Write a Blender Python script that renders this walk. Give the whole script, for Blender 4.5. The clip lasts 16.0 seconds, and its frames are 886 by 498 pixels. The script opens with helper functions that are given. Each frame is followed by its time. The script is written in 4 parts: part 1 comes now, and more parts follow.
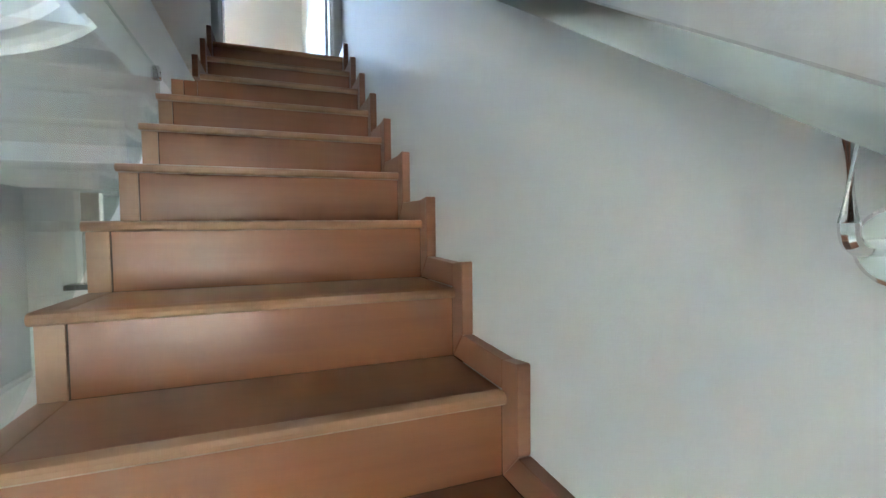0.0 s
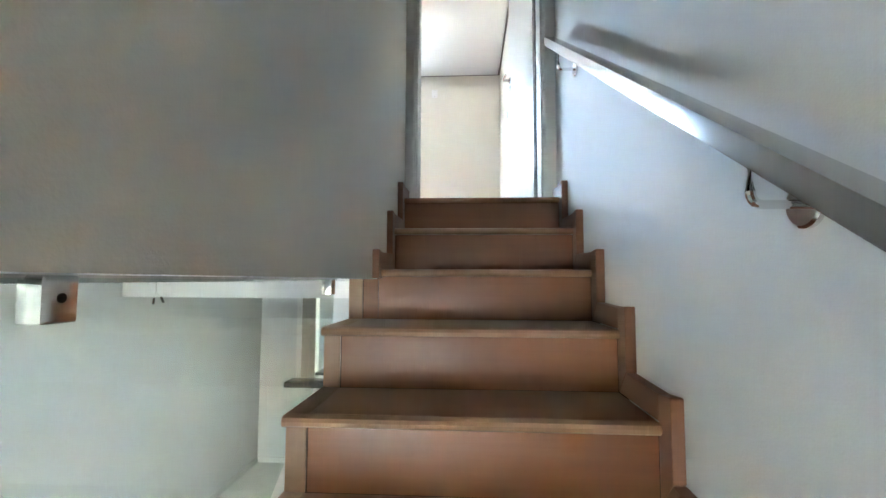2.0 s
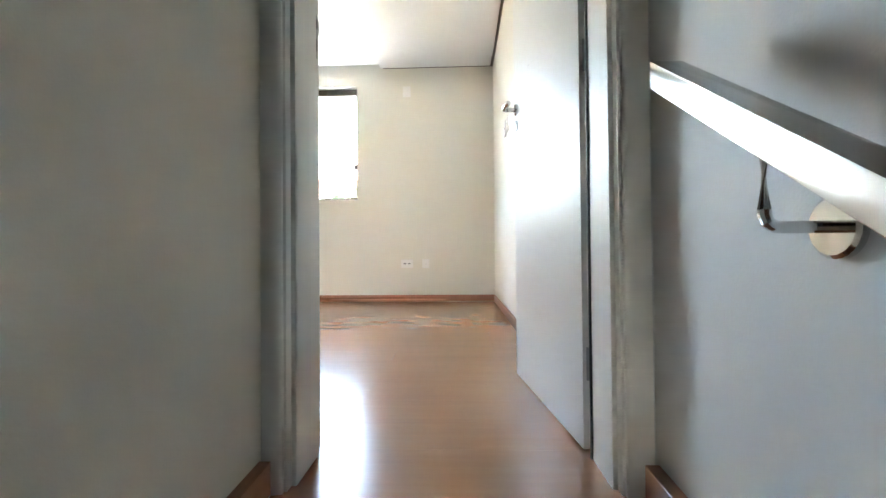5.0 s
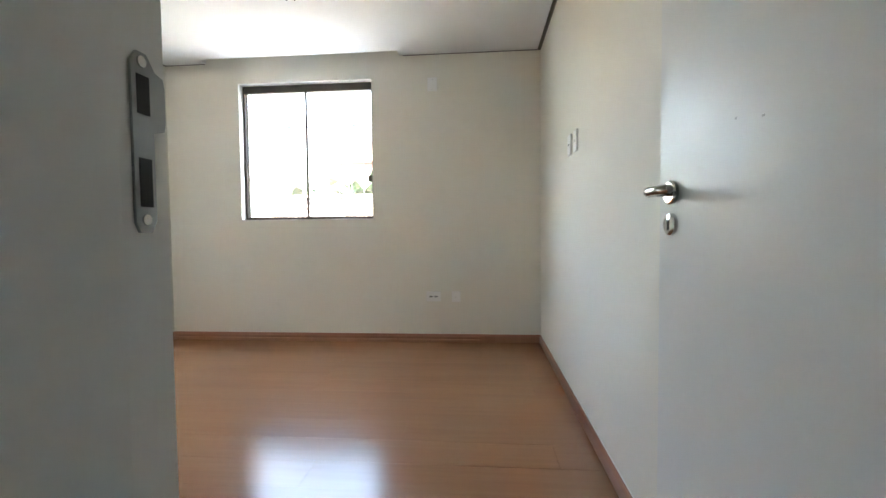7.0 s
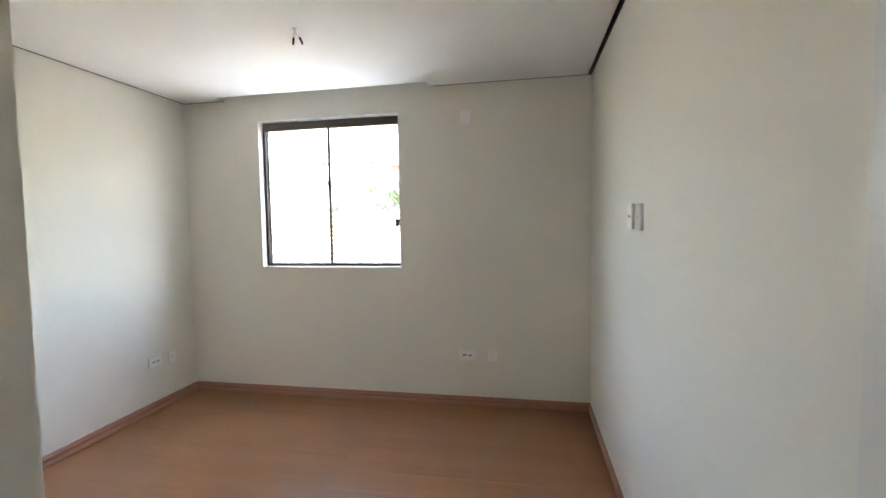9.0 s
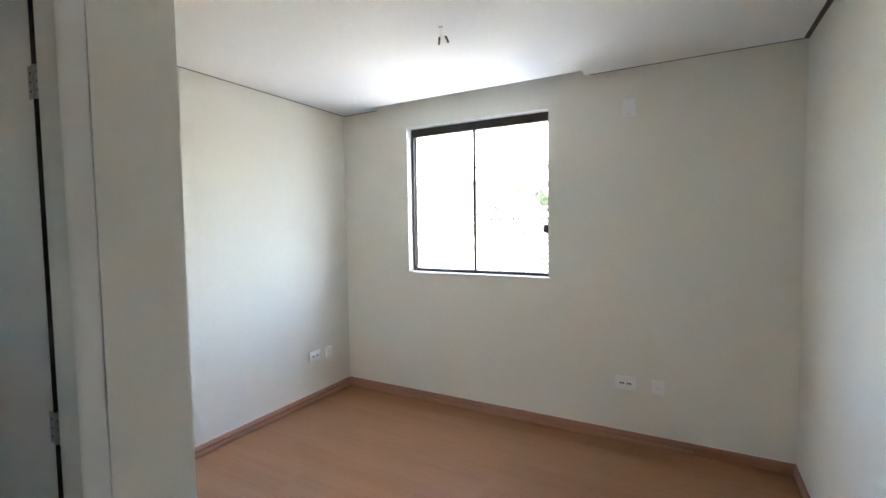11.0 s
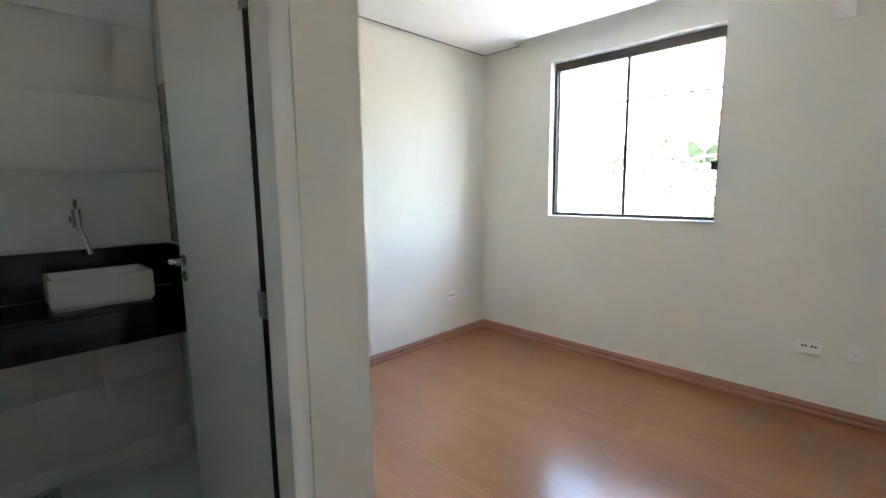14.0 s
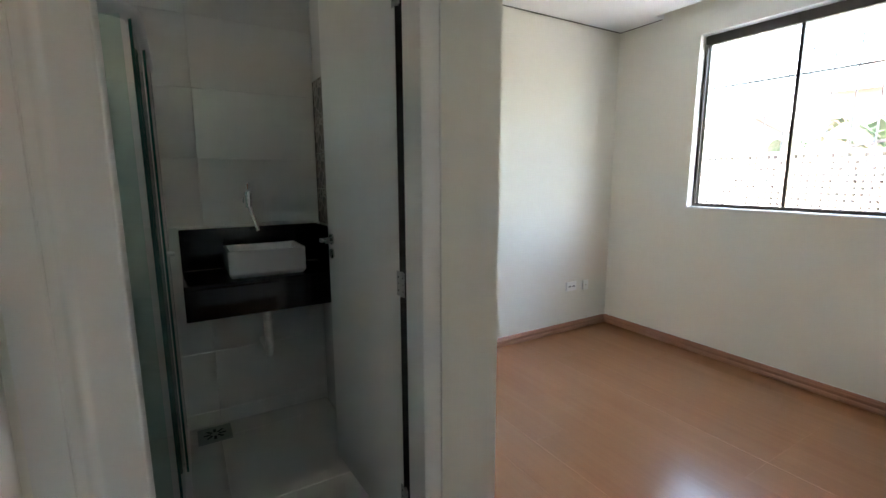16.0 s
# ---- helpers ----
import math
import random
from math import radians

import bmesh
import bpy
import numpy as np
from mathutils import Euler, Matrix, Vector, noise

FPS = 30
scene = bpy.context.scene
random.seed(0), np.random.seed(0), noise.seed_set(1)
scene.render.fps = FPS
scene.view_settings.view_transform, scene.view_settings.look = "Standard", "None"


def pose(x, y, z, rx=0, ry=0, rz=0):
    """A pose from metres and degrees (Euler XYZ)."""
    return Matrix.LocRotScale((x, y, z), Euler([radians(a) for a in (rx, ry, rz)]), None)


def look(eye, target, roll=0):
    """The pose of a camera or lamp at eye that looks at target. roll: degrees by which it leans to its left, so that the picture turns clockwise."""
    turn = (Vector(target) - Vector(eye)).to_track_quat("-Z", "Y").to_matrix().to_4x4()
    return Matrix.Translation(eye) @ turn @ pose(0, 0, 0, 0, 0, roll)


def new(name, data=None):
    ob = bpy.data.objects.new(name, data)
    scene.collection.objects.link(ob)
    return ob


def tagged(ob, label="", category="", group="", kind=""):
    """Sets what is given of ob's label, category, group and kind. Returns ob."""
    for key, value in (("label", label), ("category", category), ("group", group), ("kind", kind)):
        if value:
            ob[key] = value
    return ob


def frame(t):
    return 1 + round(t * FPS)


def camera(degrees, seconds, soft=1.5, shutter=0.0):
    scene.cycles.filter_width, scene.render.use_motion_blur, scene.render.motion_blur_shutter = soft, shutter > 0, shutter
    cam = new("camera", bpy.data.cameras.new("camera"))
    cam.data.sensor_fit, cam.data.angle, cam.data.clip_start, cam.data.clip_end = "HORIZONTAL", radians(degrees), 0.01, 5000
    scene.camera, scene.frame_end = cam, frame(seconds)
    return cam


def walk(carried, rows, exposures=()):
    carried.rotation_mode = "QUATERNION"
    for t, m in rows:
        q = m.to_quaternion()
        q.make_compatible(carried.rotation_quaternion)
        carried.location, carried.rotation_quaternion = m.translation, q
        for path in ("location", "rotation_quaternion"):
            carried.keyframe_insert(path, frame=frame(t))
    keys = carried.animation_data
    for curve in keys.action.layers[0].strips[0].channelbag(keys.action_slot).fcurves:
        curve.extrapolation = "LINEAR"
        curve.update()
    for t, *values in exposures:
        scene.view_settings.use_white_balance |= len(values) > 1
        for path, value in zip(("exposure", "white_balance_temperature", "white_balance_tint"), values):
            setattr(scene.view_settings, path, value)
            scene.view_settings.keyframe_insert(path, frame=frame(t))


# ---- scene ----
cam = camera(89.8, 16.0)
PATH = [
    (0, (-0.444, -2.918, -1.103), (0.256, -1.046, -1.193), -0.6),
    (0.5, (-0.402, -2.753, -0.904), (-0.074, -0.782, -0.986), -0.4),
    (1, (-0.418, -2.581, -0.697), (-0.273, -0.587, -0.743), -0.2),
    (1.5, (-0.415, -2.361, -0.518), (-0.442, -0.362, -0.457), 0.1),
    (2, (-0.45, -2.11, -0.397), (-0.567, -0.119, -0.257), 0.2),
    (2.5, (-0.466, -1.936, -0.259), (-0.566, 0.055, -0.101), -0.3),
    (3, (-0.432, -1.653, -0.09), (-0.537, 0.339, 0.052), -0.4),
    (3.5, (-0.392, -1.431, 0.067), (-0.488, 0.563, 0.192), -0.5),
    (4, (-0.358, -1.162, 0.217), (-0.447, 0.833, 0.313), -0.6),
    (4.5, (-0.376, -0.925, 0.367), (-0.457, 1.073, 0.428), -0.6),
    (4.7, (-0.376, -0.834, 0.411), (-0.454, 1.164, 0.46), -0.5),
    (6.8, (-0.488, 0.038, 0.935), (-0.638, 2.031, 0.854), -0.7),
    (7, (-0.525, 0.129, 0.978), (-0.696, 2.12, 0.891), -0.6),
    (7.5, (-0.522, 0.244, 1.091), (-0.717, 2.232, 0.994), -0.6),
    (8, (-0.474, 0.395, 1.164), (-0.684, 2.381, 1.056), -0.6),
    (8.2, (-0.458, 0.437, 1.228), (-0.697, 2.42, 1.116), -0.7),
    (10.3, (-0.557, 0.8, 1.526), (-1.292, 2.657, 1.413), -0.8),
    (10.5, (-0.526, 0.827, 1.497), (-1.35, 2.647, 1.39), -0.8),
    (11, (-0.578, 0.805, 1.474), (-1.547, 2.551, 1.365), -0.8),
    (11.5, (-0.583, 0.801, 1.443), (-1.661, 2.483, 1.335), -0.7),
    (12, (-0.597, 0.799, 1.4), (-1.722, 2.448, 1.286), -0.5),
    (12.5, (-0.626, 0.791, 1.346), (-1.779, 2.419, 1.201), -0.3),
    (13, (-0.648, 0.787, 1.329), (-1.846, 2.374, 1.115), -0.3),
    (13.5, (-0.684, 0.771, 1.31), (-1.964, 2.287, 1.062), -0.4),
    (14, (-0.699, 0.759, 1.306), (-2.096, 2.165, 1.038), -0.6),
    (14.5, (-0.705, 0.745, 1.3), (-2.209, 2.032, 1.016), -0.7),
    (15, (-0.744, 0.731, 1.291), (-2.332, 1.911, 0.996), -0.6),
    (15.5, (-0.728, 0.713, 1.305), (-2.391, 1.779, 0.992), -0.6),
    (16, (-0.726, 0.704, 1.31), (-2.424, 1.709, 0.987), -0.2),
]
EXPOSURES = [(0, 6.9, 6450, 12), (1.0, 7.15, 6800, 13), (1.5, 7.2, 6750, 12), (2.5, 7.45, 7000, 12), (3.5, 7.55, 7300, 12), (4.7, 7.2, 7750, 12), (6.8, 5.8, 7650, 11), (7.2, 5.8, 7650, 11), (8.2, 5.5, 7650, 12), (10.5, 5.5, 7200, 11), (11.5, 5.8, 6950, 11), (12.5, 5.8, 6950, 11), (14, 5.85, 7100, 11), (16, 5.5, 7400, 11)]
walk(cam, [(t, look(eye, target, roll)) for t, eye, target, roll in PATH], EXPOSURES)

# ---- light ----
world = bpy.data.worlds.new("sky")
scene.world = world
world.use_nodes = True
wn = world.node_tree.nodes
sky = wn.new("ShaderNodeTexSky")
sky.sky_type = "NISHITA"
sky.sun_disc = False
sky.sun_elevation, sky.sun_rotation = radians(50), radians(150)
sky.dust_density = 4.0
wn["Background"].inputs[1].default_value = 0.15
world.node_tree.links.new(sky.outputs[0], wn["Background"].inputs[0])
sun = new("sun", bpy.data.lights.new("sun", "SUN"))
sun.data.energy, sun.data.angle, sun.data.color = 0.5, radians(20), (1.0, 0.96, 0.9)
sun.matrix_world = look((0, 0, 0), (-0.32, 0.56, -0.77))


# ---- materials ----
def material(name, color, rough=0.5, metal=0.0, spread=0.06, scale=3.0, bump=0.02, fine=180.0, coat=0.0, spec=0.5):
    """Plain painted, stone or metal surface: colour varied at two scales, with fine relief."""
    m = bpy.data.materials.new(name)
    m.use_nodes = True
    n, l = m.node_tree.nodes, m.node_tree.links
    b = n["Principled BSDF"]
    b.inputs["Roughness"].default_value, b.inputs["Metallic"].default_value = rough, metal
    b.inputs["Coat Weight"].default_value = coat
    b.inputs["Specular IOR Level"].default_value = spec
    co = n.new("ShaderNodeTexCoord")
    big, small = n.new("ShaderNodeTexNoise"), n.new("ShaderNodeTexNoise")
    big.inputs["Scale"].default_value, big.inputs["Detail"].default_value = scale, 4
    small.inputs["Scale"].default_value = fine
    l.new(co.outputs["Object"], big.inputs["Vector"])
    l.new(co.outputs["Object"], small.inputs["Vector"])
    ramp = n.new("ShaderNodeMapRange")
    ramp.inputs["To Min"].default_value, ramp.inputs["To Max"].default_value = 1 - spread, 1 + spread
    l.new(big.outputs["Fac"], ramp.inputs["Value"])
    mul = n.new("ShaderNodeMixRGB")
    mul.blend_type = "MULTIPLY"
    mul.inputs[0].default_value = 1
    mul.inputs[1].default_value = (*color, 1)
    l.new(ramp.outputs[0], mul.inputs[2])
    l.new(mul.outputs[0], b.inputs["Base Color"])
    rr = n.new("ShaderNodeMapRange")
    rr.inputs["To Min"].default_value, rr.inputs["To Max"].default_value = rough * 0.85, min(1, rough * 1.15)
    l.new(big.outputs["Fac"], rr.inputs["Value"])
    l.new(rr.outputs[0], b.inputs["Roughness"])
    if bump:
        bp = n.new("ShaderNodeBump")
        bp.inputs["Strength"].default_value, bp.inputs["Distance"].default_value = bump, 0.004
        l.new(small.outputs["Fac"], bp.inputs["Height"])
        l.new(bp.outputs[0], b.inputs["Normal"])
    return m


def wood(name, dark, light, rough, axis, tone=0.12, spec=0.5, coat=0.0):
    """Laminate wood with a fine straight grain along axis x (0), y (1) or z (2)."""
    m = bpy.data.materials.new(name)
    m.use_nodes = True
    n, l = m.node_tree.nodes, m.node_tree.links
    b = n["Principled BSDF"]
    b.inputs["Specular IOR Level"].default_value = spec
    b.inputs["Coat Weight"].default_value, b.inputs["Coat Roughness"].default_value = coat, 0.3
    co, info = n.new("ShaderNodeTexCoord"), n.new("ShaderNodeObjectInfo")
    add = n.new("ShaderNodeVectorMath")
    add.operation = "ADD"
    rnd = n.new("ShaderNodeVectorMath")
    rnd.operation = "SCALE"
    rnd.inputs[0].default_value = (3.7, 9.1, 5.3)
    l.new(info.outputs["Random"], rnd.inputs["Scale"])
    l.new(co.outputs["Object"], add.inputs[0])
    l.new(rnd.outputs[0], add.inputs[1])
    mp = n.new("ShaderNodeMapping")
    stretch = [26.0, 26.0, 26.0]
    stretch[axis] = 1.3
    mp.inputs["Scale"].default_value = stretch
    l.new(add.outputs[0], mp.inputs["Vector"])
    grain, broad = n.new("ShaderNodeTexNoise"), n.new("ShaderNodeTexNoise")
    grain.inputs["Scale"].default_value, grain.inputs["Detail"].default_value, grain.inputs["Roughness"].default_value = 1.6, 8, 0.6
    broad.inputs["Scale"].default_value = 0.22
    broad.inputs["Detail"].default_value = 3
    l.new(mp.outputs[0], grain.inputs["Vector"])
    l.new(mp.outputs[0], broad.inputs["Vector"])
    mix = n.new("ShaderNodeMixRGB")
    mix.inputs[1].default_value, mix.inputs[2].default_value = (*dark, 1), (*light, 1)
    av = n.new("ShaderNodeMath")
    av.operation = "MULTIPLY_ADD"
    av.inputs[1].default_value, av.inputs[2].default_value = 0.55, 0.0
    l.new(grain.outputs["Fac"], av.inputs[0])
    av2 = n.new("ShaderNodeMath")
    av2.operation = "MULTIPLY_ADD"
    av2.inputs[1].default_value = 0.45
    l.new(broad.outputs["Fac"], av2.inputs[0])
    l.new(av.outputs[0], av2.inputs[2])
    l.new(av2.outputs[0], mix.inputs[0])
    vary = n.new("ShaderNodeMapRange")
    vary.inputs["To Min"].default_value, vary.inputs["To Max"].default_value = 1 - tone / 2, 1 + tone / 2
    l.new(info.outputs["Random"], vary.inputs["Value"])
    mul = n.new("ShaderNodeMixRGB")
    mul.blend_type = "MULTIPLY"
    mul.inputs[0].default_value = 1
    l.new(mix.outputs[0], mul.inputs[1])
    l.new(vary.outputs[0], mul.inputs[2])
    l.new(mul.outputs[0], b.inputs["Base Color"])
    smudge = n.new("ShaderNodeTexNoise")
    smudge.inputs["Scale"].default_value = 4
    l.new(co.outputs["Object"], smudge.inputs["Vector"])
    rr = n.new("ShaderNodeMapRange")
    rr.inputs["To Min"].default_value, rr.inputs["To Max"].default_value = rough * 0.8, rough * 1.25
    l.new(smudge.outputs["Fac"], rr.inputs["Value"])
    l.new(rr.outputs[0], b.inputs["Roughness"])
    bp = n.new("ShaderNodeBump")
    bp.inputs["Strength"].default_value, bp.inputs["Distance"].default_value = 0.05, 0.002
    l.new(grain.outputs["Fac"], bp.inputs["Height"])
    l.new(bp.outputs[0], b.inputs["Normal"])
    return m


def glass(name, tint, clear=0.9):
    """Clear pane: see-through with a mirror-like sheen, and the tint of its thickness."""
    m = bpy.data.materials.new(name)
    m.use_nodes = True
    n, l = m.node_tree.nodes, m.node_tree.links
    n.remove(n["Principled BSDF"])
    fr, tr, gl, mx = n.new("ShaderNodeLayerWeight"), n.new("ShaderNodeBsdfTransparent"), n.new("ShaderNodeBsdfGlossy"), n.new("ShaderNodeMixShader")
    fr.inputs["Blend"].default_value = 0.5
    p5, ma = n.new("ShaderNodeMath"), n.new("ShaderNodeMath")
    p5.operation, ma.operation = "POWER", "MULTIPLY_ADD"
    p5.inputs[1].default_value = 5
    ma.inputs[1].default_value, ma.inputs[2].default_value = 0.9, 0.04
    l.new(fr.outputs["Facing"], p5.inputs[0])
    l.new(p5.outputs[0], ma.inputs[0])
    tr.inputs[0].default_value = (*tint, 1)
    gl.inputs["Roughness"].default_value = 0.01
    l.new(ma.outputs[0], mx.inputs[0])
    l.new(tr.outputs[0], mx.inputs[1])
    l.new(gl.outputs[0], mx.inputs[2])
    l.new(mx.outputs[0], n["Material Output"].inputs["Surface"])
    return m


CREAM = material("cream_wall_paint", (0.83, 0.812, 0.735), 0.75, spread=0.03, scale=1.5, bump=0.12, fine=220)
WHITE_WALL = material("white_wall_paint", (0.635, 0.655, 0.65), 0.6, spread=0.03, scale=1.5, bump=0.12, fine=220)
# the stair's white paint again, with the warmer light put into its colour
WARMLIT_WALL = material("warm_lit_wall_paint", (0.69, 0.64, 0.545), 0.65, spread=0.03, scale=1.5, bump=0.12, fine=220)
CEIL = material("ceiling_paint", (0.83, 0.84, 0.84), 0.85, spread=0.02, scale=1.2, bump=0.05)
DOOR = material("door_lacquer", (0.77, 0.775, 0.75), 0.40, spread=0.02, scale=2, bump=0.05, fine=320, spec=0.38)
TRIM = material("trim_lacquer", (0.79, 0.78, 0.745), 0.45, spread=0.02, scale=3, bump=0)
PLASTIC = material("white_plastic", (0.90, 0.90, 0.88), 0.35, spread=0.01, bump=0)
# dark colour standing in for shade within the ceiling gap
SHADE_STRIP = material("gap_shade_strip", (0.17, 0.155, 0.135), 0.7, spread=0.2, bump=0)
DARK = material("dark_recess", (0.03, 0.03, 0.03), 0.7, spread=0.2, bump=0)
BRONZE = material("bronze_aluminium", (0.055, 0.042, 0.038), 0.42, metal=0.4, spread=0.08, bump=0.03)
STEEL = material("polished_steel", (0.62, 0.62, 0.61), 0.14, metal=1.0, spread=0.08, scale=14, bump=0.02, fine=60)
RAILSTEEL = material("brushed_steel", (0.60, 0.61, 0.61), 0.16, metal=1.0, spread=0.12, scale=5, bump=0.05, fine=40)
SATIN = material("satin_zinc", (0.36, 0.37, 0.37), 0.42, metal=0.7, spread=0.08, bump=0.02)
CHROME = material("chrome", (0.75, 0.75, 0.75), 0.08, metal=1.0, spread=0.03, bump=0)
TREAD_WOOD = wood("stair_wood", (0.205, 0.072, 0.031), (0.36, 0.148, 0.068), 0.36, 0, 0.10, 0.5, 0.22)
# nosings are paler wood, lightened further by sheen put into the colour
NOSE_WOOD = wood("nosing_wood", (0.30, 0.150, 0.080), (0.46, 0.265, 0.155), 0.37, 0, 0.10)
# side boards: window sheen is part of this pale base colour
SIDE_WOOD = wood("side_wood", (0.29, 0.145, 0.080), (0.43, 0.245, 0.145), 0.37, 1, 0.12)
SKIRT_WOOD = wood("skirting_wood", (0.22, 0.088, 0.045), (0.35, 0.16, 0.088), 0.37, 1, 0.10)
# x copy of the same board is paler: brightness by facing put into colour
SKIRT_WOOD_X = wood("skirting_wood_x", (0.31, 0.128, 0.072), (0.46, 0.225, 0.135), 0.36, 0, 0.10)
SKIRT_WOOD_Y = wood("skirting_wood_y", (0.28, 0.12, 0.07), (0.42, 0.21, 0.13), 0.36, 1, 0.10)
FLOOR_WOOD = wood("laminate_plank", (0.280, 0.127, 0.060), (0.445, 0.215, 0.110), 0.21, 0, 0.05, 0.55)
GROOVE = material("dark_joint", (0.07, 0.035, 0.02), 0.8, spread=0.1, bump=0)
WALL_TILE = material("white_wall_tile", (0.83, 0.84, 0.81), 0.18, spread=0.03, scale=2, bump=0.02, fine=20)
FLOOR_TILE = material("white_floor_tile", (0.72, 0.72, 0.69), 0.22, spread=0.05, scale=5, bump=0.02)
GROUT = material("grey_grout", (0.50, 0.50, 0.48), 0.9, spread=0.15, scale=20, bump=0.1)
PALE_GROUT = material("pale_grout", (0.78, 0.79, 0.77), 0.8, spread=0.06, scale=20, bump=0.05)
GRANITE = material("black_granite", (0.008, 0.009, 0.010), 0.12, spread=0.5, scale=60, bump=0)
GREYSTONE = material("grey_granite", (0.12, 0.13, 0.13), 0.15, spread=0.4, scale=80, bump=0)
CERAMIC = material("white_ceramic", (0.82, 0.82, 0.81), 0.12, spread=0.01, bump=0)
ALU = material("white_aluminium", (0.72, 0.73, 0.72), 0.35, metal=0.2, spread=0.03, bump=0)
RUBBER = material("black_tape", (0.02, 0.02, 0.02), 0.6, spread=0.1, bump=0)
PANE = glass("window_glass", (0.97, 0.98, 0.97))
GUARD = glass("guard_glass", (0.90, 0.96, 0.94))
# tint of an unseen pane, set to dim the daylight on the stairs
DIMMING = glass("dimming_glass", (0.785, 0.785, 0.775))
SHOWER = glass("shower_glass", (0.86, 0.95, 0.92))
GLASS_EDGE = material("glass_edge", (0.03, 0.13, 0.11), 0.15, spread=0.1, bump=0)
PALE_STONE = material("pale_tile", (0.50, 0.46, 0.40), 0.4, spread=0.25, scale=14, bump=0.1)
CONCRETE = material("weathered_plaster", (0.50, 0.49, 0.47), 0.9, spread=0.2, scale=2, bump=0.4, fine=30)
# unseen fence base, darkened to cut light bounced onto the bedroom ceiling
DARK_BASE = material("darkened_base_plaster", (0.20, 0.21, 0.18), 0.95, spread=0.25, scale=2, bump=0.4, fine=30)
BRICKRED = material("pink_plaster", (0.58, 0.32, 0.29), 0.9, spread=0.15, scale=2, bump=0.3, fine=30)
PINKROOF = material("faded_clay_roof", (0.60, 0.44, 0.40), 0.85, spread=0.25, scale=6, bump=0.3, fine=30)
DARKROOF = material("dark_fibre_roof", (0.028, 0.022, 0.020), 0.9, spread=0.3, scale=5, bump=0.3)
# leaf colour taken near black to give the block screen's holes their shade
DARKLEAF = material("darkened_hedge_leaf", (0.032, 0.026, 0.024), 0.6, spread=0.4, scale=5, bump=0.2, fine=60)
LEAF = material("banana_leaf", (0.085, 0.135, 0.085), 0.45, spread=0.4, scale=5, bump=0.2, fine=60)
BARK = material("banana_stem", (0.16, 0.17, 0.08), 0.8, spread=0.3, scale=8, bump=0.3, fine=30)
# ground colour lowered so less light bounces up to the bedroom ceiling
SOIL = material("yard_ground", (0.11, 0.105, 0.09), 0.95, spread=0.25, scale=1.5, bump=0.4, fine=25)
# pale reflector colour for the unseen ground south of the house
BOUNCE_SLAB = material("bounce_terrace", (0.55, 0.55, 0.53), 0.9, spread=0.12, scale=2, bump=0.2, fine=40)
# white iron with the grille's backlit shade put into the colour
IRON = material("greyed_white_iron", (0.48, 0.48, 0.49), 0.4, spread=0.05, bump=0)


# ---- mesh helpers ----
def box(bm, a, b, m=None):
    """A box between two opposite corners, turned by m."""
    lo, hi = [min(p, q) for p, q in zip(a, b)], [max(p, q) for p, q in zip(a, b)]
    v = [bm.verts.new((x, y, z)) for x in (lo[0], hi[0]) for y in (lo[1], hi[1]) for z in (lo[2], hi[2])]
    for f in ((0, 1, 3, 2), (4, 6, 7, 5), (0, 4, 5, 1), (2, 3, 7, 6), (0, 2, 6, 4), (1, 5, 7, 3)):
        bm.faces.new([v[i] for i in f])
    if m is not None:
        bmesh.ops.transform(bm, matrix=m, verts=v)
    return v


def soften(bm, r=0.003, segments=2):
    bmesh.ops.bevel(bm, geom=list(bm.edges), offset=r, segments=segments, profile=0.7, affect="EDGES")


def prism(bm, outline, axis, lo, hi):
    """A closed outline of (u, v) pushed along x (0), y (1) or z (2) from lo to hi."""
    def at(u, v, w):
        return ((w, u, v), (u, w, v), (u, v, w))[axis]
    a = [bm.verts.new(at(u, v, lo)) for u, v in outline]
    b = [bm.verts.new(at(u, v, hi)) for u, v in outline]
    bm.faces.new(a)
    bm.faces.new(b[::-1])
    for i in range(len(a)):
        j = (i + 1) % len(a)
        bm.faces.new((a[i], b[i], b[j], a[j]))


def rod(bm, points, r, sides=10):
    """A round rod along points."""
    rings = []
    for i, p in enumerate(points):
        p = Vector(p)
        a = Vector(points[max(i - 1, 0)])
        b = Vector(points[min(i + 1, len(points) - 1)])
        q = (b - a).to_track_quat("Z", "Y")
        rad = r[i] if isinstance(r, (list, tuple)) else r
        rings.append([bm.verts.new(p + q @ Vector((rad * math.cos(2 * math.pi * k / sides), rad * math.sin(2 * math.pi * k / sides), 0))) for k in range(sides)])
    for s, t in zip(rings, rings[1:]):
        for k in range(sides):
            bm.faces.new((s[k], s[(k + 1) % sides], t[(k + 1) % sides], t[k]))
    bm.faces.new(rings[0][::-1])
    bm.faces.new(rings[-1])


def arc(a, corner, b, n=5):
    """Points of a rounded corner from a to b."""
    a, corner, b = Vector(a), Vector(corner), Vector(b)
    return [tuple(a * (1 - t) ** 2 + corner * 2 * t * (1 - t) + b * t * t) for t in [i / n for i in range(n + 1)]]


def mesh(name, bm, mat, smooth=False):
    bmesh.ops.recalc_face_normals(bm, faces=bm.faces)
    me = bpy.data.meshes.new(name)
    bm.to_mesh(me)
    bm.free()
    for x in (mat if isinstance(mat, (list, tuple)) else [mat]):
        me.materials.append(x)
    if smooth:
        for p in me.polygons:
            p.use_smooth = True
        me.set_sharp_from_angle(angle=radians(35))
    return me


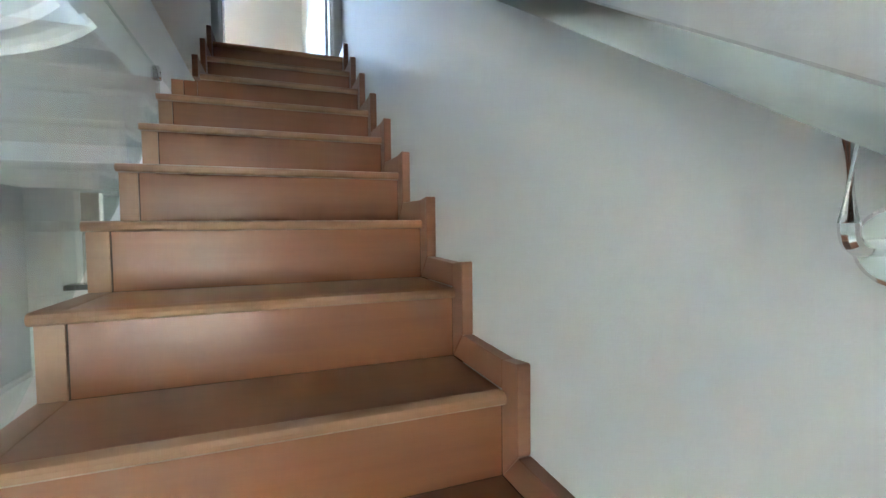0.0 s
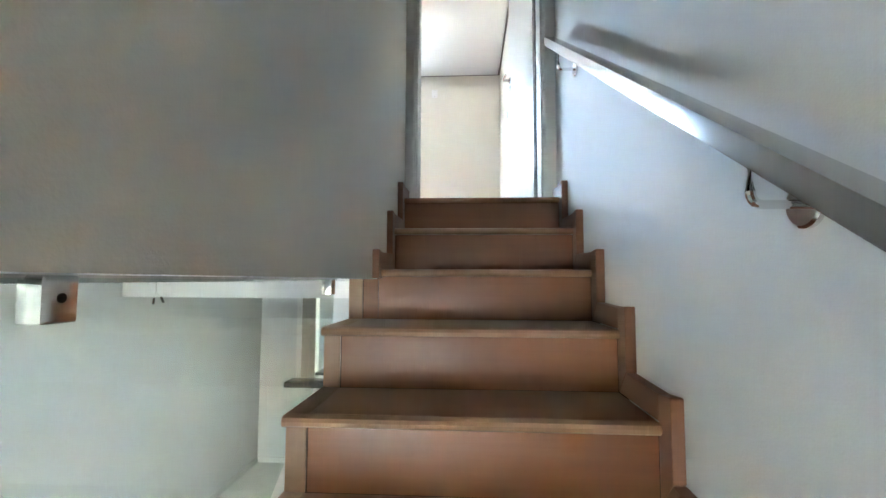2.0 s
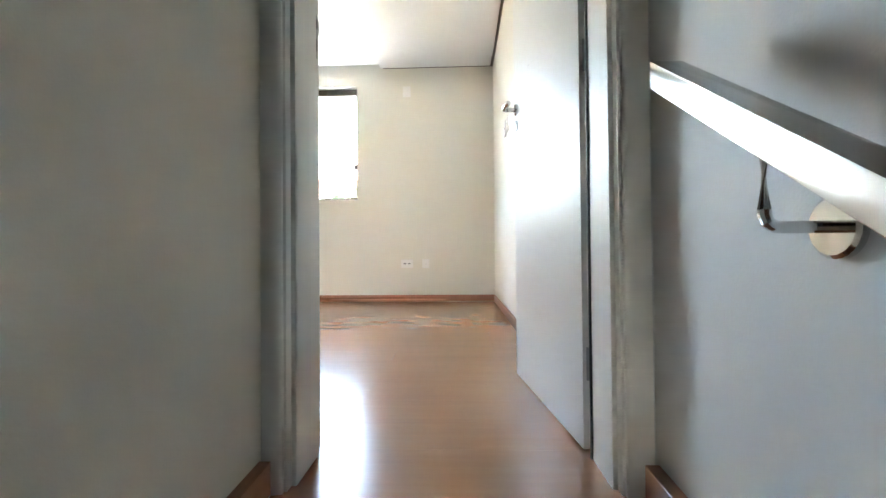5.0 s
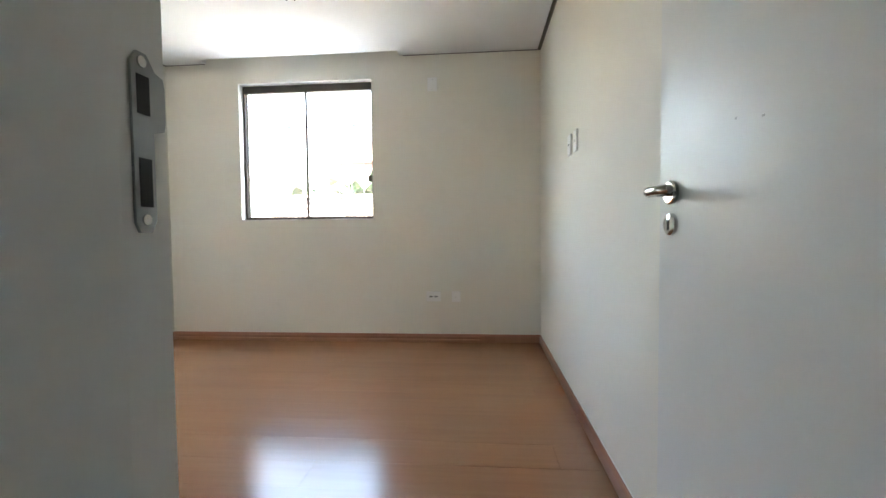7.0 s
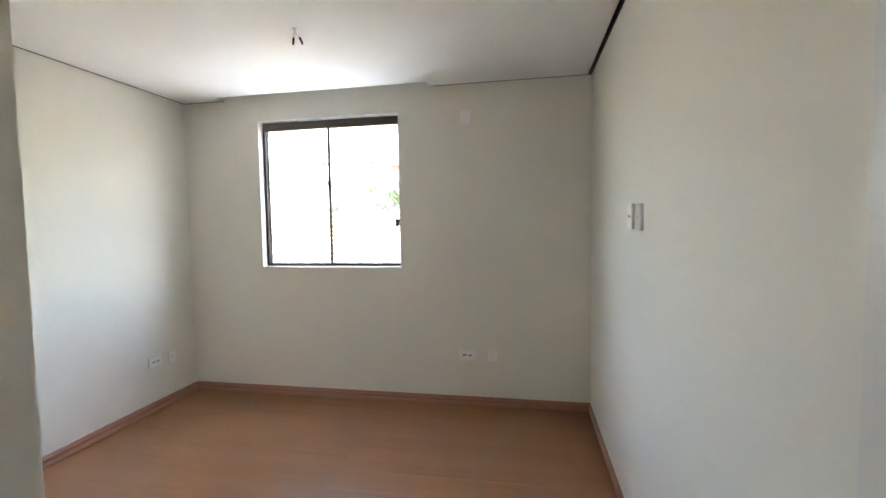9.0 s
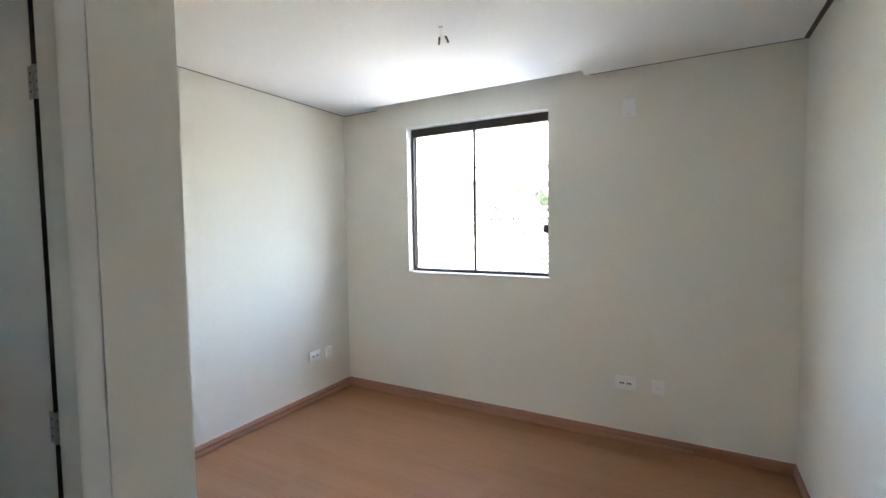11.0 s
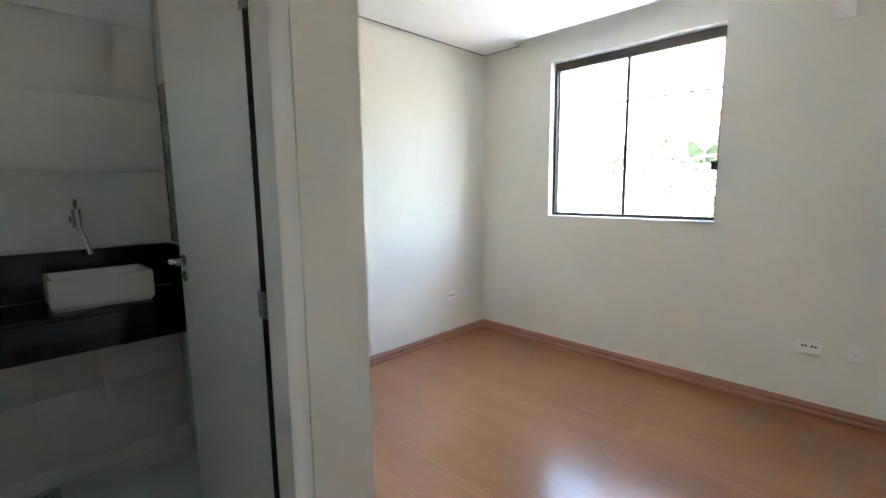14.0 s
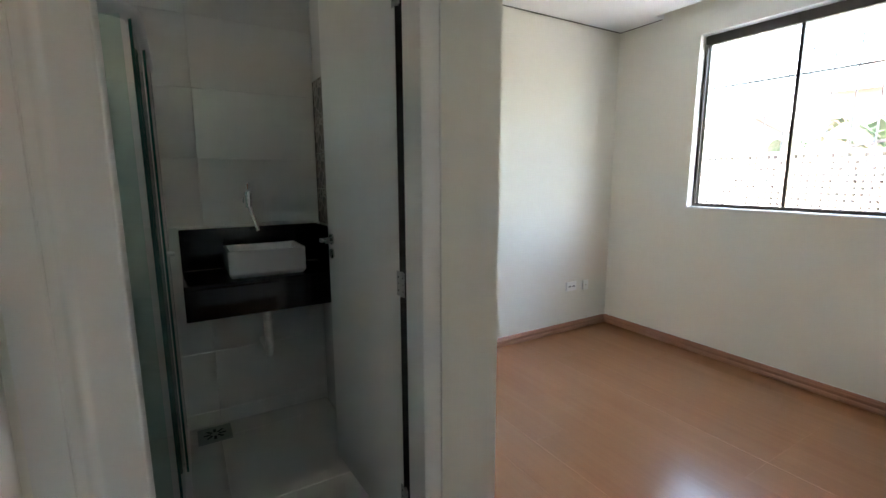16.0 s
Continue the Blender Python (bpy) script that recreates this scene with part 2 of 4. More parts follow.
def part(name, bm, mat, parent=None, label="", smooth=False):
    ob = new(name, mesh(name, bm, mat, smooth))
    if parent is not None:
        ob.parent = parent
        ob.matrix_parent_inverse = Matrix.Translation(parent.matrix_basis.translation).inverted() if parent.type == "EMPTY" else Matrix()
    if label:
        ob["label"] = label
    return ob


def thing(name, place, label, category, group=""):
    ob = new(name)
    ob.empty_display_size = 0.1
    ob.location = place
    return tagged(ob, label, category, group)


def setting(name, bm, mat, label="", category="", smooth=False):
    return tagged(part(name, bm, mat, None, "", smooth), label, category, "", "structure")


def boxpart(name, a, b, mat, parent, label="", r=0.003):
    bm = bmesh.new()
    box(bm, a, b)
    if r:
        soften(bm, r)
    return part(name, bm, mat, parent, label, smooth=bool(r))


def wall(name, axis, lo, hi, u0, u1, v0, v1, holes, mats, label, category="wall"):
    """A wall whose faces stand at lo and hi on axis 0 or 1, from u0 to u1 and v0 to v1, with holes (u0, u1, v0, v1).
    mats: for the face at lo, the face at hi, and the edges."""
    us = sorted({u0, u1, *[h[0] for h in holes], *[h[1] for h in holes]})
    vs = sorted({v0, v1, *[h[2] for h in holes], *[h[3] for h in holes]})
    us, vs = [u for u in us if u0 <= u <= u1], [v for v in vs if v0 <= v <= v1]
    bm, verts = bmesh.new(), {}

    def vert(u, v, w):
        key = (round(u, 5), round(v, 5), w)
        if key not in verts:
            verts[key] = bm.verts.new((w, u, v) if axis == 0 else (u, w, v))
        return verts[key]

    def solid(i, j):
        if not (0 <= i < len(us) - 1 and 0 <= j < len(vs) - 1):
            return False
        cu, cv = (us[i] + us[i + 1]) / 2, (vs[j] + vs[j + 1]) / 2
        return not any(h[0] < cu < h[1] and h[2] < cv < h[3] for h in holes)
    for i in range(len(us) - 1):
        for j in range(len(vs) - 1):
            if not solid(i, j):
                continue
            a, b, c, d = us[i], us[i + 1], vs[j], vs[j + 1]
            for w, k in ((lo, 0), (hi, 1)):
                bm.faces.new([vert(a, c, w), vert(b, c, w), vert(b, d, w), vert(a, d, w)]).material_index = k
            for (di, dj), (p, q) in (((-1, 0), ((a, c), (a, d))), ((1, 0), ((b, c), (b, d))), ((0, -1), ((a, c), (b, c))), ((0, 1), ((a, d), (b, d)))):
                if not solid(i + di, j + dj):
                    bm.faces.new([vert(*p, lo), vert(*q, lo), vert(*q, hi), vert(*p, hi)]).material_index = 2
    return setting(name, bm, list(mats), label, category)


# ---- main sizes ----
RISE, GO = 0.179, 0.268
STEPS = 16
LOW = -RISE * STEPS                    # lower floor
BED_E, BED_W, BED_N, BED_S = -0.021, -3.338, 3.955, 0.40
CEILING = 2.46
STAIR_E, STAIR_W = 0.008, -0.788       # wall faces of the stair
GUARD_X = -0.912
BEAM = -0.392                          # underside of the stair's upper wall
BATH_X, BATH_XI = -1.79, -2.03         # faces of the bathroom's east wall
BATH_N, BATH_S, BATH_W = 1.372, -0.55, -3.25
NICHE_Y = 1.525
BACK = -5.6                            # back wall of the lower room
WIN = (-2.656, -1.461, 1.082, 2.282)
ENTRY = (-0.757, -0.038, 0.0, 2.12)

# ---- large structure ----
wall("wall_north", 1, BED_N, BED_N + 0.16, -3.50, 0.16, -0.02, 2.75, [WIN], (CREAM, CONCRETE, TRIM), "smooth cream painted bedroom wall around the window")
wall("wall_east", 0, BED_E, BED_E + 0.18, BED_S, BED_N, -0.02, 2.75, [], (CREAM, CREAM, CREAM), "smooth cream painted bedroom side wall")
wall("wall_west", 0, -3.50, BED_W, BATH_S - 0.1, BED_N, -0.02, 2.75, [], (CONCRETE, CREAM, CREAM), "smooth cream painted bedroom side wall")
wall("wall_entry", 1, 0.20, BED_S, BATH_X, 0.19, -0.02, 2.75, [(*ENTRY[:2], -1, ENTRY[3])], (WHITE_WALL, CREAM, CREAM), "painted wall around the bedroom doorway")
wall("wall_bathroom_east", 0, BATH_XI, BATH_X, BATH_S, BATH_N, -0.02, 2.75, [(0.561, 1.338, -1, 2.12)], (WALL_TILE, CREAM, CREAM), "cream painted wall around the bathroom doorway")
wall("wall_bathroom_north", 1, BATH_N + 0.012, NICHE_Y, BED_W, BATH_X, -0.02, 2.75, [], (WALL_TILE, CREAM, CREAM), "cream painted end wall of the bathroom block")
# the hole is an added, unseen opening that lets light into the bathroom
wall("wall_bathroom_south", 1, BATH_S - 0.12, BATH_S, BED_W, BATH_X, -0.02, 2.75, [(-3.05, -2.65, 1.75, 2.05)], (WHITE_WALL, WALL_TILE, TRIM), "tiled bathroom back wall")
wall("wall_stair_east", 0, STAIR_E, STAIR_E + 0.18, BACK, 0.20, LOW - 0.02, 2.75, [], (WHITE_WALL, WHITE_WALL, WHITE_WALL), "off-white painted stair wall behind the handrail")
# stair face takes the warm-lit copy of the white paint
wall("wall_stair_west", 0, -0.925, STAIR_W, -4.4, 0.20, BEAM, 2.75, [], (WHITE_WALL, WARMLIT_WALL, WHITE_WALL), "off-white painted upper stair wall ending in a free lower edge")
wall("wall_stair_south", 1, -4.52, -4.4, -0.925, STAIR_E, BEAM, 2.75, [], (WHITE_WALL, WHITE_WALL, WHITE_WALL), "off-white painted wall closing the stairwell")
wall("wall_lower_west", 0, -3.50, -3.32, BACK, 6.2, LOW - 0.02, BEAM + 0.1, [], (CONCRETE, WHITE_WALL, TRIM), "off-white painted living room wall")
wall("wall_lower_north", 1, 3.95, 4.09, -3.32, STAIR_E, LOW - 0.02, BEAM + 0.1, [(-2.553, -0.9, -1.70, -0.60)], (WHITE_WALL, WHITE_WALL, TRIM), "off-white painted wall with a kitchen pass-through")
# unseen partition that blocks the south window from the near east wall
wall("wall_light_block", 0, -0.925, STAIR_W, BACK, -4.4, LOW - 0.02, BEAM - 0.001, [], (WHITE_WALL, WHITE_WALL, WHITE_WALL), "unseen off-white wall added to keep window light off the near stair wall")
wall("wall_lower_south", 1, BACK - 0.15, BACK, -3.50, 0.19, LOW - 0.02, BEAM + 0.1, [(-2.45, -0.98, LOW + 0.9, LOW + 2.2)], (CONCRETE, WHITE_WALL, TRIM), "off-white painted wall around a wide glazed opening")
wall("wall_kitchen_north", 1, 6.2, 6.32, -3.50, 0.19, LOW - 0.02, BEAM + 0.1, [(-2.3, -0.4, -1.75, -0.55)], (WHITE_WALL, CONCRETE, TRIM), "white kitchen wall with a window")
wall("wall_lower_east", 0, STAIR_E, STAIR_E + 0.18, 0.20, 6.2, LOW - 0.02, BEAM + 0.1, [], (WHITE_WALL, WHITE_WALL, WHITE_WALL), "off-white painted lower side wall")


def slab(name, a, b, mat, label, category):
    bm = bmesh.new()
    box(bm, a, b)
    return setting(name, bm, mat, label, category)


slab("floor_lower", (-3.5, BACK - 0.15, LOW - 0.15), (0.19, 6.32, LOW), FLOOR_TILE, "pale polished porcelain floor of the lower room", "floor")
slab("floor", (BATH_X, 0.4, -0.2), (BED_E, BED_N, -0.012), GROOVE, "reddish-brown laminate plank floor with a satin shine", "floor")
slab("floor_bed_side", (BED_W, NICHE_Y, -0.2), (BATH_X, BED_N, -0.012), GROOVE, "reddish-brown laminate plank floor with a satin shine", "floor")
slab("floor_bathroom", (BED_W, BATH_S - 0.12, -0.2), (BATH_X, NICHE_Y, -0.014), GROUT, "white tiled bathroom floor", "floor")
slab("ceiling_roof", (-3.5, -4.6, 2.60), (0.2, 4.12, 2.8), CEIL, "white painted slab above the ceiling", "ceiling")
slab("ceiling_stairwell", (STAIR_W, -4.4, CEILING), (STAIR_E, 0.2, CEILING + 0.03), CEIL, "white painted stairwell ceiling", "ceiling")
slab("ceiling_bathroom", (BATH_W, BATH_S, CEILING), (BATH_XI, BATH_N, CEILING + 0.03), CEIL, "white painted bathroom ceiling", "ceiling")
slab("ceiling_kitchen", (-3.32, 4.09, BEAM - 0.1), (STAIR_E, 6.2, BEAM + 0.1), CEIL, "white kitchen ceiling", "ceiling")

# bedroom ceiling with a narrow shadow gap at the walls and a curtain slot at the window
bm = bmesh.new()
gap = 0.028
x0, x1, y1 = BED_W + gap, BED_E - gap, BED_N - gap
outline = [(BATH_X + gap, BED_S + gap), (x1, BED_S + gap), (x1, y1), (-1.207, y1), (-1.207, BED_N - 0.125), (-2.93, BED_N - 0.125), (-2.93, y1), (x0, y1), (x0, NICHE_Y + gap), (BATH_X + gap, NICHE_Y + gap)]
prism(bm, outline, 2, CEILING, CEILING + 0.10)
setting("ceiling", bm, CEIL, "white plasterboard ceiling with a shadow gap and curtain slot", "ceiling")
# strip on the walls above the ceiling edge: the gap's shade as colour
bm = bmesh.new()
ring = [(BATH_X, BED_S), (BED_E, BED_S), (BED_E, BED_N), (BED_W, BED_N), (BED_W, NICHE_Y), (BATH_X, NICHE_Y)]
ring_pairs = list(zip(ring, ring[1:] + ring[:1]))
ring_pairs[2:3] = [((BED_E, BED_N), (-1.18, BED_N)), ((-2.96, BED_N), (BED_W, BED_N))]
for (ax, ay), (bx, by) in ring_pairs:
    side = Vector((-(by - ay), bx - ax, 0)).normalized() * 0.004
    box(bm, (ax, ay, CEILING + 0.004), (bx + side.x, by + side.y, CEILING + 0.108))
setting("ceiling_shade_strip", bm, SHADE_STRIP, "dark strip painting the shade inside the ceiling's shadow gap", "ceiling")
slab("ceiling_void", (BED_W, BED_S, 2.575), (BED_E, BED_N, 2.59), CEIL, "white painted slab above the ceiling", "ceiling")

# ground and yard outside
bm = bmesh.new()
bmesh.ops.create_grid(bm, x_segments=4, y_segments=4, size=400, matrix=Matrix.Translation((0, 0, LOW - 0.2)))
setting("ground", bm, SOIL, "yard ground, darkened to cut light bounced indoors", "ground")

# unseen reflector that brightens the lower window and its riser sheen
slab("pavement", (-12.0, -30.0, LOW - 0.2), (9.0, BACK - 0.151, LOW - 0.05), BOUNCE_SLAB, "unseen pale terrace added to bounce light into the lower room", "pavement")
# unseen blocker: leaves only low, head-on light for the stairs
slab("ceiling_light_block", (-6.0, BACK - 3.2, BEAM + 0.1), (3.0, BACK - 0.151, BEAM + 0.25), CEIL, "unseen white slab added to keep sun and high sky off the lower window", "ceiling")

# ---- lower room ceiling with its oval tray ----
LC = -0.402
TX0, TX1, TYC, THALF, TR = -3.24, -1.0, -2.6, 1.55, 1.35


def tray_outline(inset, n=20):
    """Closed outline of the tray: straight sides, shallow arcs at both ends."""
    x0, x1, r = TX0 + inset, TX1 - inset, TR - inset
    cx, half = (TX0 + TX1) / 2, (x1 - x0) / 2
    cy = TYC + THALF - math.sqrt(TR * TR - ((TX1 - TX0) / 2) ** 2)
    a = math.asin(half / r)
    top = [(cx + r * math.sin(t), cy + r * math.cos(t)) for t in [a - 2 * a * i / n for i in range(n + 1)]]
    return top + [(x, 2 * TYC - y) for x, y in reversed(top)]


bm = bmesh.new()
rx0, rx1, ry0, ry1 = -3.32, -0.926, BACK, 1.43
first = tray_outline(0)
outer = []
cx, cy = (TX0 + TX1) / 2, TYC
for x, y in first:
    dx, dy = x - cx, y - cy
    s = min(((rx1 if dx > 0 else rx0) - cx) / dx if abs(dx) > 1e-6 else 1e9, ((ry1 if dy > 0 else ry0) - cy) / dy if abs(dy) > 1e-6 else 1e9)
    outer.append((cx + dx * s, cy + dy * s))
low = [bm.verts.new((x, y, LC)) for x, y in outer]
rings = [low]
for inset, z in ((0, LC), (0, LC + 0.03), (0.03, LC + 0.045), (0.09, LC + 0.045), (0.10, LC + 0.085), (0.14, LC + 0.105), (0.21, LC + 0.105), (0.22, LC + 0.15), (0.30, LC + 0.155), (0.31, LC + 0.19)):
    rings.append([bm.verts.new((x, y, z)) for x, y in tray_outline(inset)])
for s, t in zip(rings, rings[1:]):
    for k in range(len(s)):
        bm.faces.new((s[k], s[(k + 1) % len(s)], t[(k + 1) % len(s)], t[k]))
bm.faces.new(rings[-1])
for sx in (rx0, rx1):
    for sy in (ry0, ry1):
        near = sorted(low, key=lambda v: (v.co.x - sx) ** 2 + (v.co.y - sy) ** 2)[:1][0]
        k = low.index(near)
        for a, b in ((low[k - 1], near), (near, low[(k + 1) % len(low)])):
            if abs(a.co.x - b.co.x) > 1e-4 and abs(a.co.y - b.co.y) > 1e-4:
                bm.faces.new((a, b, bm.verts.new((sx, sy, LC))))
setting("ceiling_lower", bm, CEIL, "white plaster ceiling with a stepped oval tray", "ceiling", smooth=False)
slab("ceiling_cover", (-3.32, BACK, LC + 0.195), (-0.926, 1.43, LC + 0.25), CEIL, "white slab above the plaster tray", "ceiling")
slab("ceiling_drop", (-3.32, 1.43, -0.545), (STAIR_E, 3.95, -0.21), CEIL, "lowered white plaster soffit", "ceiling")
slab("ceiling_stair_end", (-0.926, BACK, BEAM), (STAIR_E, -4.52, BEAM + 0.1), CEIL, "white plaster ceiling", "ceiling")
slab("baseboard_lower", (-3.32, 3.938, LOW), (-0.9, 3.95, LOW + 0.07), FLOOR_TILE, "pale tile skirting", "baseboard")
slab("baseboard_lower_side", (-3.32, BACK, LOW), (-3.308, 3.938, LOW + 0.07), FLOOR_TILE, "pale tile skirting", "baseboard")

# ---- staircase ----
stairs = tagged(thing("staircase", (-0.4, 0, LOW), "straight staircase clad in reddish-brown wood with pale nosings", "staircase"))
OPEN_L = -0.888


def tread_y(k):
    return -GO * k


def riser_y(k):
    return -GO * k + 0.022


bm = bmesh.new()
pts = [(0.19, -0.21)]
for k in range(0, STEPS):
    pts += [(riser_y(k - 1) if k else 0.19, -RISE * k - 0.026), (riser_y(k) + 0.012, -RISE * k - 0.026)]
pts += [(riser_y(STEPS - 1) + 0.012, LOW), (-GO * (STEPS - 2), LOW)]
pts = pts[1:]
pts += [(0.19, -0.45)]
prism(bm, pts, 0, -0.786, STAIR_E - 0.001)
part("stair_core", bm, GROOVE, stairs, "dark core behind the boards")
bm = bmesh.new()
pts = []
for k in range(3, STEPS):
    pts += [(riser_y(k - 1) if k > 3 else riser_y(2), -RISE * k - 0.026), (riser_y(k) + 0.012, -RISE * k - 0.026)]
pts += [(riser_y(STEPS - 1) + 0.012, LOW), (-GO * (STEPS - 2), LOW), (riser_y(2), -RISE * 3 - 0.22)]
prism(bm, pts, 0, -0.866, -0.787)
part("stair_core", bm, GROOVE, stairs, "dark core behind the boards")

E_IN = -0.022
for k in range(0, STEPS):
    x0 = OPEN_L if k >= 3 else (-0.762 if k < 2 else -0.778)
    xt = -0.833 if k >= 3 else x0
    y0, y1, z = tread_y(k), (riser_y(k - 1) - 0.001 if k else 0.075), -RISE * k
    if k:
        tread = boxpart("tread", (xt, y0 + 0.03, z - 0.022), (E_IN, y1, z), TREAD_WOOD, stairs, r=0.0015)
    else:
        bm = bmesh.new()
        prism(bm, [(xt, 0.030), (E_IN, 0.030), (E_IN, 0.182), (-0.0405, 0.182), (-0.0405, 0.3995), (-0.7545, 0.3995), (-0.7545, 0.182), (xt, 0.182)], 2, -0.022, 0.0)
        tread = part("tread", bm, FLOOR_WOOD, stairs, "wide landing board reaching through the doorway")
    bm = bmesh.new()
    prof = [(y0 + 0.0295, z - 0.026), (y0 + 0.0295, z - 0.0005), (y0 + 0.012, z - 0.0005), (y0 + 0.004, z - 0.004), (y0, z - 0.012), (y0 + 0.002, z - 0.021), (y0 + 0.008, z - 0.026)]
    prism(bm, prof, 0, xt if k < 3 else x0, E_IN)
    part("nosing", bm, NOSE_WOOD if k else FLOOR_WOOD, tread, "paler rounded nosing" if k else "rounded nosing", smooth=True)
    if k >= 3:
        boxpart("side_strip", (x0, y0 + 0.031, z - 0.022), (xt - 0.002, y1 + 0.02, z), SIDE_WOOD, tread, "mitred edge strip")
    # riser below this tread
    ry = riser_y(k)
    zt, zb = z - 0.027, -RISE * (k + 1) + 0.0005
    xr = -0.831 if k >= 3 else (-0.762 if k < 2 else -0.776)
    boxpart("riser", (xr, ry, zb), (E_IN, ry + 0.011, zt), TREAD_WOOD, stairs, r=0.0015)
    if k == 2:
        boxpart("riser_board", (-0.831, ry, zb), (-0.7775, ry + 0.011, BEAM - 0.001), TREAD_WOOD, stairs, r=0.001)
    if k >= 2:
        boxpart("side_board", (-0.884, ry - 0.002, zb), (-0.8345, ry + 0.011, zt if k > 2 else BEAM - 0.001), SIDE_WOOD, stairs, "vertical end board", r=0.0015)
        boxpart("shadow_joint", (-0.8345, ry + 0.004, zb), (-0.831, ry + 0.011, zt if k > 2 else BEAM - 0.001), GROOVE, stairs, "dark open joint", r=0)

# stepped skirting on both walls
for side, wallx, last in (("east", STAIR_E, STEPS), ("west", STAIR_W, 3)):
    sk = thing("stair_skirting", (wallx, 0, 0), "reddish-brown stepped skirting board against the stair wall", "skirting board")
    a, b = (wallx - 0.0295, wallx - 0.0005) if side == "east" else (wallx + 0.0005, wallx + 0.0255)
    for k in range(last):
        z, top = -RISE * k, -RISE * k + 0.068
        y_tip = -GO * k - 0.042
        # upright by the riser below this tread
        zlow = -RISE * (k + 1) + 0.001
        bm = bmesh.new()
        if k == 2 and side == "west":
            zlow = BEAM + 0.001
        prism(bm, [(y_tip, zlow + 0.068 if zlow + 0.068 < top - 0.1 else zlow), (riser_y(k) - 0.0005, zlow), (riser_y(k) - 0.0005, top - 0.03), (riser_y(k) - 0.0005, top - 0.006), (y_tip + 0.004, top + 0.001), (y_tip, top - 0.003)], 0, a, b)
        soften(bm, 0.0015, 1)
        part("upright_board", bm, SKIRT_WOOD, sk)
        yend = riser_y(k - 1) - 0.001 if k else 0.1835
        bm = bmesh.new()
        prism(bm, [(riser_y(k), z + 0.001), (yend, z + 0.001), (yend - (0.064 if k else 0), top - 0.001 if k else top), (riser_y(k), top - 0.006)], 0, a, b)
        soften(bm, 0.0015, 1)
        part("level_board", bm, SKIRT_WOOD, sk)

# ---- handrail ----
rail = thing("handrail", (-0.06, -1.4, -0.15), "square polished steel handrail on the stair wall", "handrail")
SL = 0.656
RY0, RZ0, RLEN = -0.03, 0.768, 2.95
bm = bmesh.new()
prism(bm, [(RY0, RZ0), (RY0, RZ0 - 0.042), (RY0 - RLEN, RZ0 - 0.042 - SL * RLEN), (RY0 - RLEN, RZ0 - SL * RLEN)], 0, -0.090, -0.043)
soften(bm, 0.002, 2)
part("rail", bm, RAILSTEEL, rail, "square steel tube", smooth=True)
for y, z in ((-0.24, 0.505), (-1.487, -0.293), (-2.725, -1.12)):
    br = new("bracket")
    br.location = (0, y, z)
    br.parent = rail
    br.matrix_parent_inverse = Matrix.Translation(rail.location).inverted()
    bm = bmesh.new()
    rod(bm, [(STAIR_E, y, z), (STAIR_E - 0.007, y, z), (STAIR_E - 0.010, y, z)], [0.033, 0.033, 0.029], 24)
    o = part("wall_plate", bm, CHROME, None, smooth=True)
    o.parent, o.matrix_parent_inverse = br, Matrix.Translation((0, y, z)).inverted()
    zr = RZ0 - 0.042 + SL * (y - RY0) + 0.004
    bm = bmesh.new()
    rod(bm, [(STAIR_E - 0.008, y, z), (-0.044, y, z)] + arc((-0.050, y, z), (-0.067, y, z), (-0.067, y, z + 0.018)) + [(-0.0665, y, zr)], 0.0065, 10)
    o = part("arm", bm, CHROME, None, smooth=True)
    o.parent, o.matrix_parent_inverse = br, Matrix.Translation((0, y, z)).inverted()

# ---- glass guard under the upper wall ----
gp = thing("glass_guard", (GUARD_X, -2, -1.2), "clear glass guard panel between the upper wall and open stair side", "glass guard")
bm = bmesh.new()
yt, yb = -0.62, -3.9
prism(bm, [(yt, BEAM - 0.004), (yt, -0.60), (yb, -0.60 + 0.668 * (yb - yt)), (yb, BEAM - 0.004)], 0, GUARD_X - 0.004, GUARD_X + 0.004)
part("pane", bm, GUARD, gp, "clear glass pane").visible_shadow = False
for y in (-0.665, -1.645, -2.9):
    c = thing("glass_clamp", (GUARD_X, y, BEAM), "small polished steel clamp fixed under the upper wall", "glass clamp", "clamps along the glass guard")
    bm = bmesh.new()
    box(bm, (GUARD_X - 0.016, y - 0.022, BEAM - 0.054), (GUARD_X + 0.016, y + 0.022, BEAM - 0.001))
    soften(bm, 0.005, 3)
    part("body", bm, STEEL, c, smooth=True)
    bm = bmesh.new()
    rod(bm, [(GUARD_X + 0.0155, y, BEAM - 0.026), (GUARD_X + 0.0168, y, BEAM - 0.026)], 0.0055, 12)
    part("screw", bm, DARK, c, "dark socket screw")
bm = bmesh.new()
box(bm, (-0.931, -4.4, BEAM - 0.006), (-0.918, -0.55, BEAM + 0.004))
tagged(part("trim_edge_bead", bm, TRIM), "thin white edge bead under the upper wall", "trim", "", "structure")


